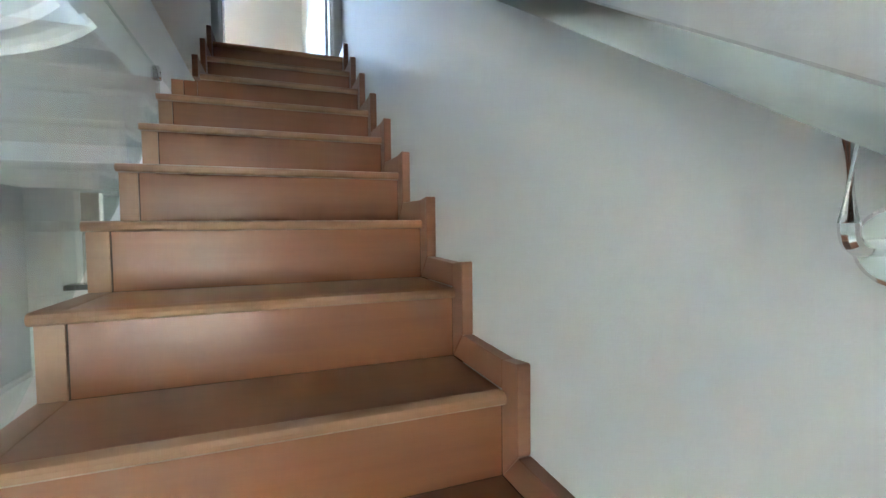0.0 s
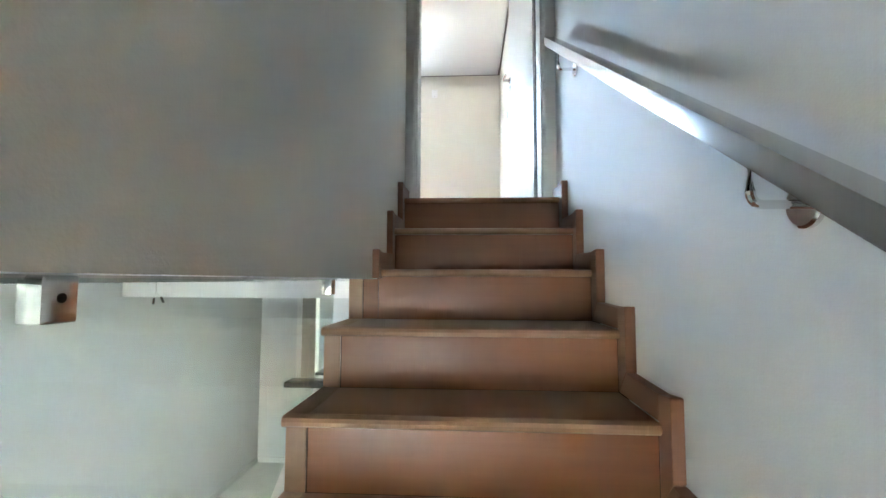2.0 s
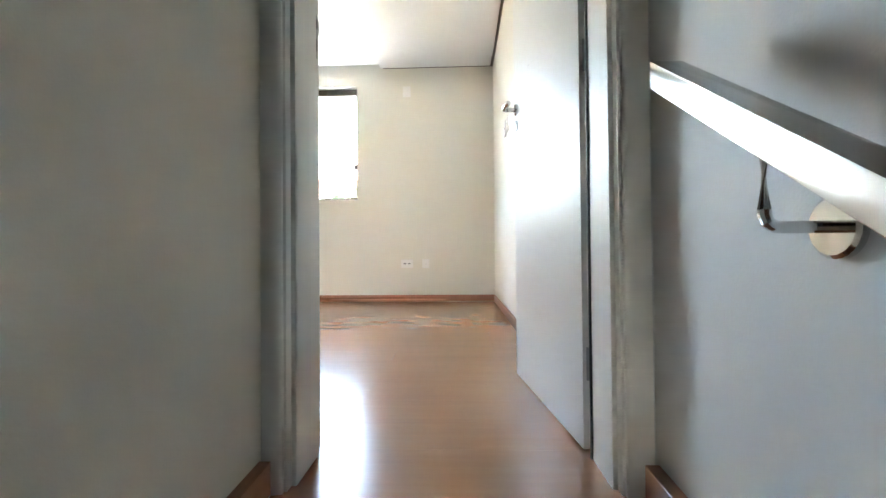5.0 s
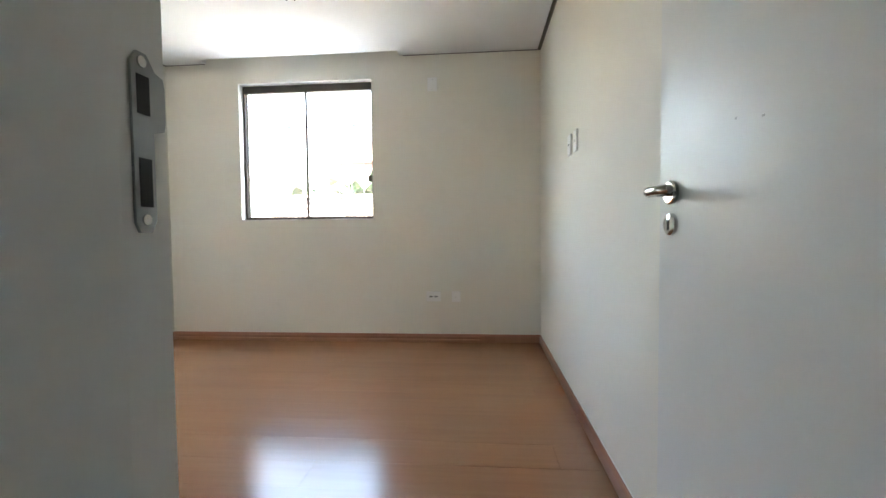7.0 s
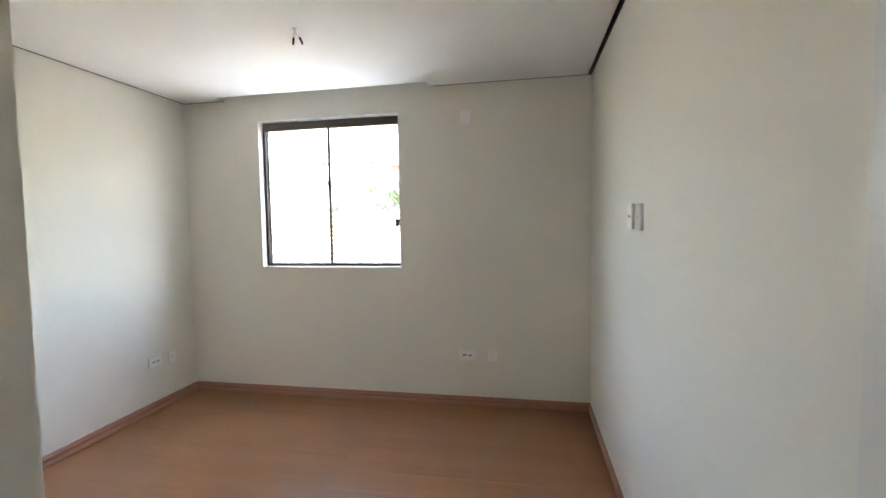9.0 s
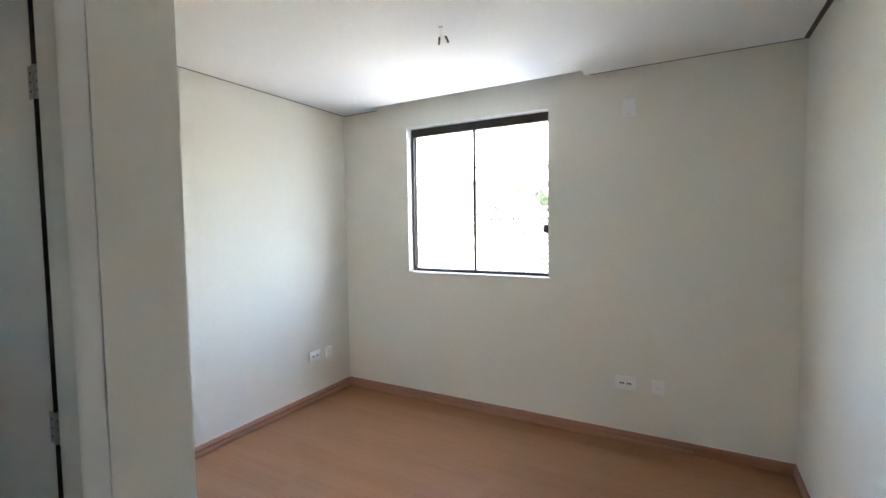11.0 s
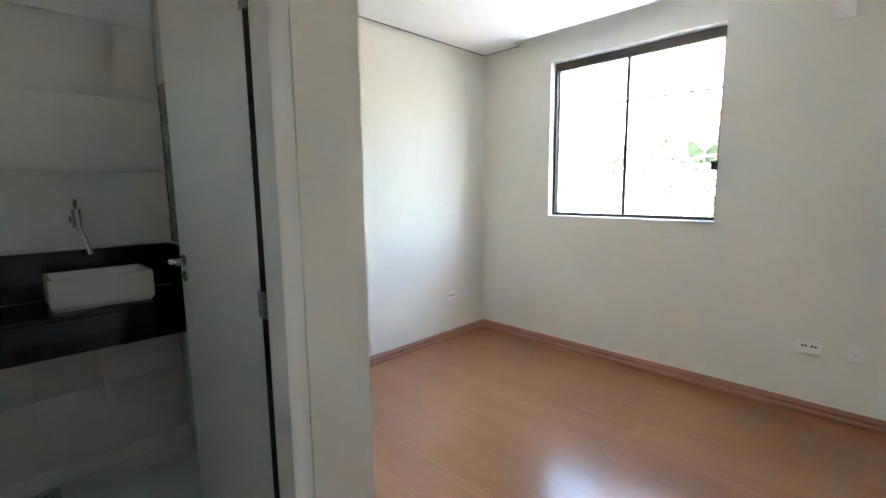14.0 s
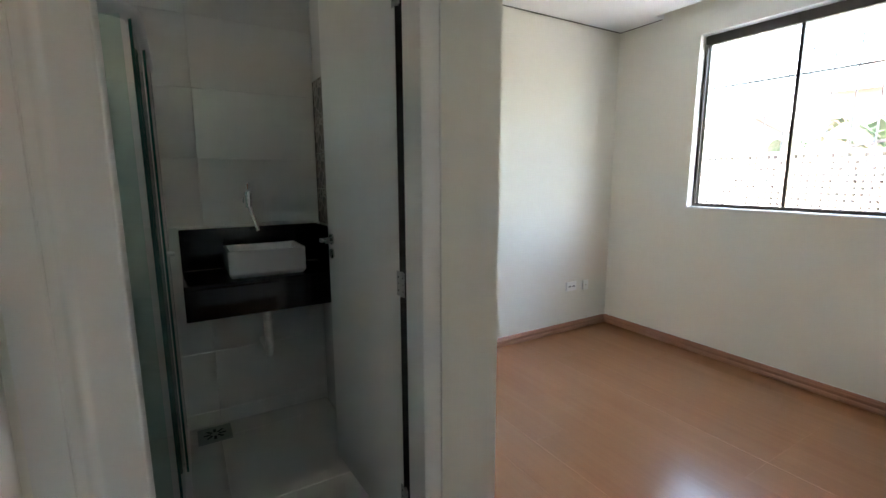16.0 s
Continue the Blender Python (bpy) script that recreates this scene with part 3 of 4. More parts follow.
# ---- bare wires ----
def wires(x, y, z, label, drop=0.0):
    w = thing("ceiling_wires", (x, y, z), label, "wires")
    top = z
    if drop:
        bm = bmesh.new()
        rod(bm, [(x, y, z), (x + 0.002, y, z - drop - 0.002)], 0.0028, 8)
        part("sheath", bm, PLASTIC, w, "white twisted lead", smooth=True)
        z = z - drop
    for dx, dy, ln in ((-0.006, 0.0, 0.085), (0.022, 0.012, 0.078)):
        bm = bmesh.new()
        rod(bm, [(x, y, z), (x + dx * 0.3, y + dy * 0.3, z - 0.03), (x + dx, y + dy, z - ln * 0.62)], 0.0022, 8)
        wi = part("wire", bm, PLASTIC, w, smooth=True)
        bm = bmesh.new()
        rod(bm, [(x + dx, y + dy, z - ln * 0.58), (x + dx * 1.6, y + dy * 1.5, z - ln)], 0.0055, 8)
        part("taped_end", bm, RUBBER, wi, "end wrapped in black tape", smooth=True)
    bm = bmesh.new()
    rod(bm, [(x, y, top), (x, y, top - 0.003)], 0.012, 12)
    part("hole_rim", bm, GROUT, w)


wires(-1.68, 2.795, CEILING, "two bare wires with black taped ends hanging from the bedroom ceiling")
wires(-2.10, 0.15, LC, "two bare wires with black taped ends hanging from the lower ceiling", 0.042)

# ---- kitchen pass-through seen under the stair wall ----
bar = thing("bar_counter", (-2.1, 3.9, -1.76), "dark grey granite counter through the pass-through wall", "counter")
boxpart("worktop", (-2.86, 3.66, -1.80), (-0.9, 3.949, -1.735), GREYSTONE, bar, r=0.004)
boxpart("raised_shelf", (-2.55, 3.952, -1.70), (-0.905, 4.30, -1.665), GREYSTONE, bar, r=0.004)
boxpart("support", (-2.5, 3.70, LOW), (-0.9, 3.948, -1.801), WHITE_WALL, bar, "white plastered support", r=0.002)
bm = bmesh.new()
for i in range(4):
    box(bm, (-2.745, 3.939, -1.734 + i * 0.284), (-2.556, 3.9495, -1.734 + i * 0.284 + 0.281))
setting("trim_kitchen_tiles", bm, PALE_STONE, "beige patterned tile band beside the pass-through", "wall tiles")
slab("trim_pass_through", (-2.812, 3.935, -1.734), (-2.748, 3.9495, -0.585), TRIM, "white frame strip beside the tile band", "trim")
cab = thing("wall_cabinet", (-2.0, 6.1, -0.8), "plain white kitchen wall cabinet", "cabinet")
boxpart("body", (-2.62, 5.85, -1.02), (-1.4, 6.184, -0.6), PLASTIC, cab)

# ---- door frames ----
fr = thing("door_1_frame", (-0.4, 0.3, 0), "white lacquered door frame of the bedroom doorway", "door frame")
EX0, EX1 = -0.735, -0.060
for s, jx in ((-1, EX0), (1, EX1)):
    out = jx + s * 0.021
    boxpart("jamb", (jx, 0.196, -0.010), (out, 0.4135, 2.10), TRIM, fr, r=0.002)
    boxpart("stop", (jx, 0.22, -0.009), (jx - s * 0.011, 0.362, 2.088), TRIM, fr, r=0.003) if s > 0 else boxpart("stop", (jx, 0.22, -0.009), (jx + 0.011, 0.362, 2.088), TRIM, fr, r=0.003)
    lim = STAIR_W + 0.001 if s < 0 else STAIR_E - 0.001
    for ya, yb, wide in ((0.199, 0.184, True), (0.4012, 0.4125, False)):
        a, b = (jx + s * (0.006 if wide else 0.0215), jx + s * 0.062)
        b = max(b, lim) if s < 0 else min(b, lim if wide else BED_E - 0.001)
        bm = bmesh.new()
        d = yb - ya
        prof = [(a, ya), (a, ya + d * 0.72)] + [(a + (b - a) * (0.22 - 0.22 * math.cos(w)), ya + d * (0.72 + 0.28 * math.sin(w))) for w in (0.3, 0.7, 1.1, 1.5)] + [(a + (b - a) * (0.22 + 0.78 * u), ya + d * (1 - 0.55 * u * u)) for u in (0.2, 0.4, 0.6, 0.8, 1.0)] + [(b, ya)]
        prism(bm, prof, 2, 0.0, 2.155)
        part("architrave", bm, TRIM, fr, smooth=True)
# black strip for the shade between bedroom leaf and jamb
boxpart("gap_shade", (EX1 - 0.0155, 0.353, 0.0), (EX1 - 0.0112, 0.362, 2.08), RUBBER, fr, "dark strip standing in for shade in the door gap", r=0)
boxpart("head", (EX0, 0.196, 2.10), (EX1, 0.404, 2.119), TRIM, fr, r=0.002)
for ya, yb in ((0.184, 0.199), (0.401, 0.416)):
    boxpart("head_architrave", (EX0 + 0.0, min(ya, yb), 2.106), (EX1, max(ya, yb), 2.16), TRIM, fr)
sp = thing("strike_plate", (EX0 - 0.0, 0.385, 1.03), "dull steel strike plate with two dark openings on the door jamb", "strike plate")
bm = bmesh.new()
prism(bm, [(0.3822, 0.984), (0.3855, 0.978), (0.395, 0.978), (0.3995, 0.986), (0.3995, 1.041), (0.409, 1.044), (0.4105, 1.050), (0.4105, 1.072), (0.409, 1.078), (0.402, 1.080), (0.395, 1.089), (0.387, 1.089), (0.3822, 1.082)], 0, EX0 + 0.0003, EX0 + 0.0022)
part("plate", bm, SATIN, sp, "worn steel plate")
for z0, z1 in ((0.994, 1.024), (1.051, 1.075)):
    boxpart("opening", (EX0 + 0.0024, 0.3855, z0), (EX0 + 0.0028, 0.396, z1), DARK, sp, "dark latch opening", r=0)
for z in (0.986, 1.083):
    bm = bmesh.new()
    rod(bm, [(EX0 + 0.0022, 0.390, z), (EX0 + 0.0034, 0.390, z)], 0.0035, 10)
    part("screw", bm, STEEL, sp)


def lever(parent, origin, out, along, label=""):
    """A lever handle on a round rose, with a keyhole rose under it. out: away from the leaf; along: towards the leaf's middle."""
    o, w, a = Vector(origin), Vector(out), Vector(along)
    bm = bmesh.new()
    rod(bm, [o, o + w * 0.006, o + w * 0.009], [0.0235, 0.0235, 0.020], 28)
    part("rose", bm, STEEL, parent, "round steel rose", smooth=True)
    k = o - Vector((0, 0, 0.062))
    bm = bmesh.new()
    rod(bm, [k, k + w * 0.006, k + w * 0.008], [0.0215, 0.0215, 0.018], 28)
    kr = part("key_rose", bm, STEEL, parent, "round keyhole rose", smooth=True)
    bm = bmesh.new()
    rod(bm, [k + w * 0.008 + Vector((0, 0, 0.005)), k + w * 0.0088 + Vector((0, 0, 0.005))], 0.0048, 12)
    q = k + w * 0.0084
    box(bm, tuple(q - a * 0.0028 - w * 0.0004 - Vector((0, 0, 0.012))), tuple(q + a * 0.0028 + w * 0.0004 + Vector((0, 0, 0.005))))
    part("keyhole", bm, DARK, kr)
    bm = bmesh.new()
    rod(bm, [o + w * 0.008, o + w * 0.03] + arc(o + w * 0.034, o + w * 0.052, o + w * 0.053 + a * 0.02) + [o + w * 0.053 + a * 0.045, o + w * 0.051 + a * 0.080, o + w * 0.050 + a * 0.085], [0.0085, 0.0085, 0.0085, 0.009, 0.0095, 0.010, 0.0105, 0.0105, 0.0110, 0.0105, 0.007], 16)
    for v in bm.verts:
        d = v.co - o
        if d.dot(a) > 0.015:
            v.co.z = o.z + (v.co.z - o.z) * 0.85
    part("lever", bm, STEEL, parent, "rounded steel lever", smooth=True)


def hinge(parent, x, y, z, dx, dy, mat=None):
    """A steel butt hinge: knuckle at (x, y), one flap along dx (on the leaf's edge), one along dy (on the jamb)."""
    h = new("hinge")
    h.parent = parent
    h.location = (0, 0, 0)
    for i in range(5):
        bm = bmesh.new()
        rod(bm, [(x, y, z - 0.040 + i * 0.0162), (x, y, z - 0.040 + i * 0.0162 + 0.0152)], 0.0058, 12)
        o = part("knuckle", bm, mat or STEEL, None, smooth=True)
        o.parent = h
    for d in (dx, dy):
        bm = bmesh.new()
        e1 = Vector((x, y, z - 0.040))
        e2 = e1 + Vector((d[0], d[1], 0.080))
        n = Vector((-d[1], d[0], 0)).normalized() * 0.0012
        box(bm, tuple(e1 - n), tuple(e2 + n))
        soften(bm, 0.0004, 1)
        o = part("flap", bm, mat or STEEL, None)
        o.parent = h
        for zz in (-0.022, 0.0, 0.022):
            c = Vector((x + d[0] * 0.6, y + d[1] * 0.6, z + zz))
            bm = bmesh.new()
            rod(bm, [c - n * 1.2, c + n * 1.6], 0.003, 8)
            o = part("screw", bm, DARK, None)
            o.parent = h


# ---- bedroom door leaf, open ----
door = thing("door_1", (0, 0, 0), "white lacquered bedroom door standing open against the side wall", "door")
W, TH = 0.70, 0.035
bm = bmesh.new()
box(bm, (0, 0, 0.008), (W, -TH, 2.085))
soften(bm, 0.002)
part("leaf", bm, DOOR, door, "smooth white door leaf", smooth=True)
lever(door, (W - 0.048, 0, 1.046), (0, 1, 0), (-1, 0, 0))
lever(door, (W - 0.048, -TH, 1.046), (0, -1, 0), (-1, 0, 0))
boxpart("latch_plate", (W, -0.028, 0.945), (W + 0.0015, -0.007, 1.15), STEEL, door, "steel latch plate", r=0)
for hz in (0.215, 0.965, 1.80):
    hinge(door, -0.006, -TH - 0.004, hz, (0.0, 0.032), (-0.0, 0.0301), SATIN)
for sx, sz, ln in ((W - 0.232, 1.143, 0.005), (W - 0.290, 1.133, 0.006)):
    boxpart("scuff", (sx, 0.0002, sz), (sx + ln, 0.0006, sz + 0.003), GROUT, door, "small grey mark", r=0)
door.matrix_basis = pose(-0.0835, 0.389, 0, rz=96)

# ---- bathroom door frame and leaf ----
f2 = thing("door_2_frame", (BATH_X, 0.93, 0), "white lacquered door frame of the bathroom doorway", "door frame")
BY0, BY1 = 0.567, 1.332
for s, jy, rebate, edge in ((-1, BY0, 0.030, 0.418), (1, BY1, 0.067, 1.3175)):
    boxpart("jamb", (BATH_XI - 0.002, jy, -0.010), (BATH_X - 0.001, jy + s * 0.006, 2.10), TRIM, f2, r=0.001)
    boxpart("stop", (BATH_XI + (0.125 if s < 0 else 0.139), jy - s * rebate, -0.009), (BATH_X + 0.003, jy - s * 0.0005, 2.07), TRIM, f2, r=0.004)
    for xa, xb in ((BATH_X + 0.0005, BATH_X + 0.017), (BATH_XI - 0.0005, BATH_XI - 0.016)):
        room = xb > xa
        a, b = (jy - s * (rebate + 0.004), edge) if room else (jy + s * 0.006, jy + s * 0.06)
        d, w = xb - xa, b - a
        if room and s < 0:
            # rounded inner bead, flat face, raised rib, fine step and flat outer band
            prof = [(0, 0), (0.70, 0), (0.92, 0.006), (1.0, 0.020), (0.92, 0.036), (0.86, 0.045), (0.86, 0.40), (0.95, 0.43), (1.12, 0.455), (1.15, 0.48), (1.08, 0.51), (0.90, 0.54), (0.84, 0.56), (0.84, 0.635), (0.93, 0.642), (0.93, 0.655), (0.80, 0.665), (0.78, 0.97), (0.70, 1.0), (0, 1.0)]
        elif room:
            prof = [(0, 0), (0.80, 0), (0.95, 0.06), (1.0, 0.2), (0.97, 0.45), (0.88, 0.60), (0.88, 0.95), (0.6, 1.0), (0, 1.0)]
        else:
            prof = [(0, 0), (0.8, 0), (1.0, 0.2), (0.97, 0.45), (0.6, 0.6), (1.0, 0.8), (0.6, 1.0), (0, 1.0)]
        bm = bmesh.new()
        prism(bm, [(xa + d * u, a + w * v) for u, v in prof], 2, 0.0, 2.17)
        part("architrave", bm, TRIM, f2, smooth=True)
slab("wall_pier_plaster", (BATH_X + 0.0033, 1.318, 0.0), (BATH_X + 0.005, NICHE_Y + 0.001, CEILING), CREAM, "cream painted pier beside the bathroom doorway", "wall")
# black strip drawn where the bathroom door gap falls into shade
boxpart("gap_shade", (BATH_XI + 0.0465, 1.288, 0.0), (BATH_XI + 0.0505, 1.3305, 2.07), RUBBER, f2, "dark strip standing in for shade in the door gap", r=0)
boxpart("edge_bead", (BATH_X + 0.0055, 1.3182, 0.0), (BATH_X + 0.016, 1.3215, 2.17), TRIM, f2, r=0.001)
boxpart("head", (BATH_XI - 0.004, BY0, 2.10), (BATH_X + 0.004, BY1, 2.119), TRIM, f2, r=0.002)
boxpart("head_architrave", (BATH_X + 0.0005, BY0, 2.106), (BATH_X + 0.015, BY1, 2.17), TRIM, f2)

d2 = thing("door_2", (0, 0, 0), "white lacquered bathroom door standing open into the bathroom", "door")
bm = bmesh.new()
W2 = 0.657
box(bm, (0, -TH, 0.01), (W2, 0, 2.085))
soften(bm, 0.002)
part("leaf", bm, DOOR, d2, "smooth white door leaf", smooth=True)
lever(d2, (W2 - 0.048, -TH, 1.046), (0, -1, 0), (-1, 0, 0))
lever(d2, (W2 - 0.048, 0, 1.046), (0, 1, 0), (-1, 0, 0))
for hz in (0.215, 0.972, 1.835):
    hinge(d2, -0.012, 0.006, hz, (0.030, 0.0), (-0.018, 0.0), SATIN)
d2.matrix_basis = pose(-1.985, 1.2945, 0, rz=183.5)

# ---- window ----
w = thing("window_1", (-2.06, 4.03, 1.08), "two-panel sliding window in a dark bronze aluminium frame", "window")
wx0, wx1, wz0, wz1 = WIN
fy0, fy1 = 4.018, 4.068
boxpart("top_rail", (wx0 + 0.002, fy0, wz1 - 0.068), (wx1 - 0.002, fy1, wz1 - 0.004), BRONZE, w, "deep bronze top track")
boxpart("bottom_rail", (wx0 + 0.002, fy0, wz0 + 0.003), (wx1 - 0.002, fy1, wz0 + 0.026), BRONZE, w, "bronze bottom track")
for a, b in ((wx0 + 0.002, wx0 + 0.022), (wx1 - 0.022, wx1 - 0.002)):
    boxpart("side_rail", (a, fy0, wz0 + 0.026), (b, fy1, wz1 - 0.068), BRONZE, w)
for a, b, y, seam in ((wx0 + 0.024, -2.052, 4.052, False), (-2.074, wx1 - 0.024, 4.032, True)):
    sash = boxpart("sash_pane", (a, y - 0.003, wz0 + 0.026), (b, y + 0.003, wz1 - 0.068), PANE, w, "clear glass pane", r=0)
    sash.visible_shadow = False
    if seam:
        boxpart("meeting_stile", (a - 0.008, y - 0.010, wz0 + 0.024), (a + 0.012, y + 0.008, wz1 - 0.066), BRONZE, w, r=0.001)
boxpart("left_stile", (wx0 + 0.022, 4.045, wz0 + 0.027), (wx0 + 0.034, 4.06, wz1 - 0.069), ALU, w, r=0.001)
boxpart("latch", (wx1 - 0.052, 4.004, 1.405), (wx1 - 0.018, 4.02, 1.465), RUBBER, w, "black latch", r=0.004)
bm = bmesh.new()
box(bm, (wx0 - 0.012, 3.947, wz0 - 0.014), (wx1 + 0.012, 4.017, wz0 + 0.001))
soften(bm, 0.003)
part("sill", bm, TRIM, w, "narrow white sill", smooth=True)
gr = thing("window_grille", (-2.06, 4.20, 1.1), "white iron security grille outside the bedroom window, greyed for its backlit shade", "window grille")
gx = -2.647
while gx < -1.45:
    bm = bmesh.new()
    rod(bm, [(gx, 4.17, 1.02), (gx, 4.17, 2.34)], 0.005, 8)
    part("bar", bm, IRON, gr, smooth=True)
    gx += 0.117
for z in (1.06, 1.94, 2.30):
    boxpart("flat_bar", (-2.68, 4.163, z - 0.008), (-1.44, 4.167, z + 0.008), IRON, gr, r=0.001)


# ---- sockets and switches ----
def plate(label, name, centre, size, normal, holes):
    """A rounded wall plate; normal axis 'n' (north wall, faces south), 'w' (west wall), 'e' (east wall)."""
    t = thing(name, (0, 0, 0), label, "socket" if "socket" in name else ("switch" if "switch" in name else "wall plate"))
    wd, ht = size
    deep = 0.012
    bm = bmesh.new()
    box(bm, (-wd / 2, -deep, -ht / 2), (wd / 2, 0, ht / 2))
    soften(bm, 0.0032, 3)
    body = part("plate", bm, PLASTIC, t, smooth=True)
    for kind, x, z in holes:
        if kind == "module":
            boxpart("module", (x - 0.020, -deep - 0.0012, z - 0.011), (x + 0.020, -deep, z + 0.011), PLASTIC, t, "socket insert", r=0.0004)
            for dx in (-0.0075, 0.0075):
                bm = bmesh.new()
                rod(bm, [(x + dx, -deep - 0.0012, z), (x + dx, -deep - 0.0019, z)], 0.0062, 10)
                part("pin_hole", bm, DARK, t)
        elif kind == "hole":
            bm = bmesh.new()
            rod(bm, [(x, -deep, z), (x, -deep - 0.001, z)], 0.006, 12)
            part("cable_hole", bm, GROUT, t)
        elif kind == "rocker":
            boxpart("rocker", (x - 0.012, -deep - 0.003, z - 0.016), (x + 0.012, -deep, z + 0.016), PLASTIC, t, r=0.001)
        elif kind == "screw":
            bm = bmesh.new()
            rod(bm, [(x, -deep, z), (x, -deep - 0.0006, z)], 0.003, 10)
            part("screw", bm, GROUT, t)
    t.matrix_basis = pose(*centre, rz={"n": 0, "w": 90, "e": -90}[normal])
    return t


plate("white double power socket low on the window wall", "power_socket", (-0.939, BED_N, 0.399), (0.126, 0.086), "n", [("module", -0.022, 0), ("module", 0.022, 0)])
plate("white single data socket low on the window wall", "data_socket", (-0.743, BED_N, 0.399), (0.074, 0.092), "n", [("hole", 0.0, -0.003), ("rocker", 0, 0.012)])
plate("white blanking plate high on the window wall", "blank_plate", (-0.930, BED_N, 2.214), (0.082, 0.112), "n", [("screw", 0, 0.042), ("screw", 0, -0.042)])
plate("white double power socket low on the side wall", "power_socket", (BED_W, 3.508, 0.385), (0.118, 0.078), "w", [("module", -0.022, 0), ("module", 0.022, 0)])
plate("white single data socket low on the side wall", "data_socket", (BED_W, 3.678, 0.377), (0.068, 0.085), "w", [("hole", 0, 0)])
plate("white television socket halfway up the side wall", "power_socket", (BED_E, 2.69, 1.442), (0.078, 0.112), "e", [("module", 0, 0.0)])
plate("white single cable plate halfway up the side wall", "blank_plate", (BED_E, 2.534, 1.437), (0.075, 0.110), "e", [("hole", 0, 0)])

# ---- baseboards of the bedroom ----
def baseboard(name, a, b, inward, double, label):
    """A board along the wall from a to b; inward: the way into the room."""
    a, b, n = Vector((*a, 0)), Vector((*b, 0)), Vector((*inward, 0))
    prof = [(0, 0), (0.013, 0), (0.013, 0.052), (0.011, 0.062), (0.006, 0.070), (0, 0.070)]
    if double:
        prof = [(0, 0), (0.026, 0), (0.026, 0.014), (0.021, 0.025), (0.0145, 0.029), (0.0145, 0.034), (0.017, 0.040), (0.017, 0.050), (0.012, 0.058), (0.012, 0.064), (0.006, 0.071), (0, 0.071)]
    bm = bmesh.new()
    rows = [[bm.verts.new(p + n * u + Vector((0, 0, v if v else 0.003))) for u, v in prof] for p in (a, b)]
    for k in range(len(prof)):
        j = (k + 1) % len(prof)
        bm.faces.new((rows[0][k], rows[0][j], rows[1][j], rows[1][k]))
    bm.faces.new(rows[0])
    bm.faces.new(rows[1][::-1])
    # facing picks the grain direction and the lighter or darker copy
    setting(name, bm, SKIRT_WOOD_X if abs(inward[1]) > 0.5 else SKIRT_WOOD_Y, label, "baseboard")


for p, q in (((BED_W, BED_N - 0.003), (BED_E, BED_N)), ((BED_E - 0.003, 0.45), (BED_E, BED_N - 0.004)), ((BED_W, NICHE_Y), (BED_W + 0.003, BED_N - 0.004))):
    slab("trim_sealant", (*p, 0.0725), (*q, 0.0755), PLASTIC, "thin white sealant bead along the top of the skirting", "trim")
BB = "reddish-brown laminate skirting board"
baseboard("baseboard_north_left", (BED_W, BED_N), (-0.54, BED_N), (0, -1), True, BB + " with a cover strip")
baseboard("baseboard_north_right", (-0.54, BED_N), (BED_E, BED_N), (0, -1), False, BB)
baseboard("baseboard_east", (BED_E, 0.45), (BED_E, BED_N - 0.013), (-1, 0), False, BB)
baseboard("baseboard_west", (BED_W, NICHE_Y), (BED_W, BED_N - 0.026), (1, 0), True, BB + " with a cover strip")
baseboard("baseboard_niche", (BED_W + 0.02, NICHE_Y), (BATH_X + 0.013, NICHE_Y), (0, 1), False, BB)
baseboard("baseboard_bath_side", (BATH_X, 1.345), (BATH_X, NICHE_Y), (1, 0), False, BB)
baseboard("baseboard_entry", (BATH_X + 0.013, BED_S), (-0.80, BED_S), (0, 1), False, BB)

# ---- bathroom ----
vt = thing("vanity_counter", (-3.05, 1.0, 0.69), "black granite bathroom counter with deep apron and upstand", "vanity counter")
VF, VY0, VY1 = -2.85, 0.690, BATH_N - 0.002
boxpart("worktop", (BATH_W + 0.012, VY0, 0.83), (VF - 0.0, VY1, 0.85), GRANITE, vt, r=0.002)
boxpart("apron", (VF - 0.02, VY0, 0.693), (VF - 0.001, VY1, 0.8295), GRANITE, vt, r=0.002)
boxpart("side_apron", (BATH_W + 0.012, VY0, 0.693), (VF - 0.021, VY0 + 0.019, 0.8295), GRANITE, vt, r=0.002)
boxpart("upstand", (BATH_W + 0.012, VY0, 0.8505), (BATH_W + 0.030, VY1, 1.055), GRANITE, vt, r=0.002)
boxpart("side_upstand", (BATH_W + 0.031, VY1 - 0.018, 0.8505), (VF - 0.01, VY1, 1.055), GRANITE, vt, r=0.002)
bs = thing("washbasin", (-3.02, 1.04, 0.85), "white rectangular ceramic vessel basin on the black counter", "washbasin")
bx0, bx1, by0, by1, bz0, bz1 = -3.135, -2.893, 0.872, 1.212, 0.851, 0.978
bm = bmesh.new()
rings = []
for inset, z in ((0.012, bz0), (0.0, bz0 + 0.02), (0, bz1), (0.012, bz1), (0.016, bz1 - 0.01), (0.03, bz0 + 0.03), (0.06, bz0 + 0.022)):
    rings.append([bm.verts.new(p) for p in ((bx0 + inset, by0 + inset, z), (bx1 - inset, by0 + inset, z), (bx1 - inset, by1 - inset, z), (bx0 + inset, by1 - inset, z))])
for s, t in zip(rings, rings[1:]):
    for k in range(4):
        bm.faces.new((s[k], s[(k + 1) % 4], t[(k + 1) % 4], t[k]))
bm.faces.new(rings[0][::-1])
bm.faces.new(rings[-1])
soften(bm, 0.004, 2)
part("bowl", bm, CERAMIC, bs, smooth=True)
bm = bmesh.new()
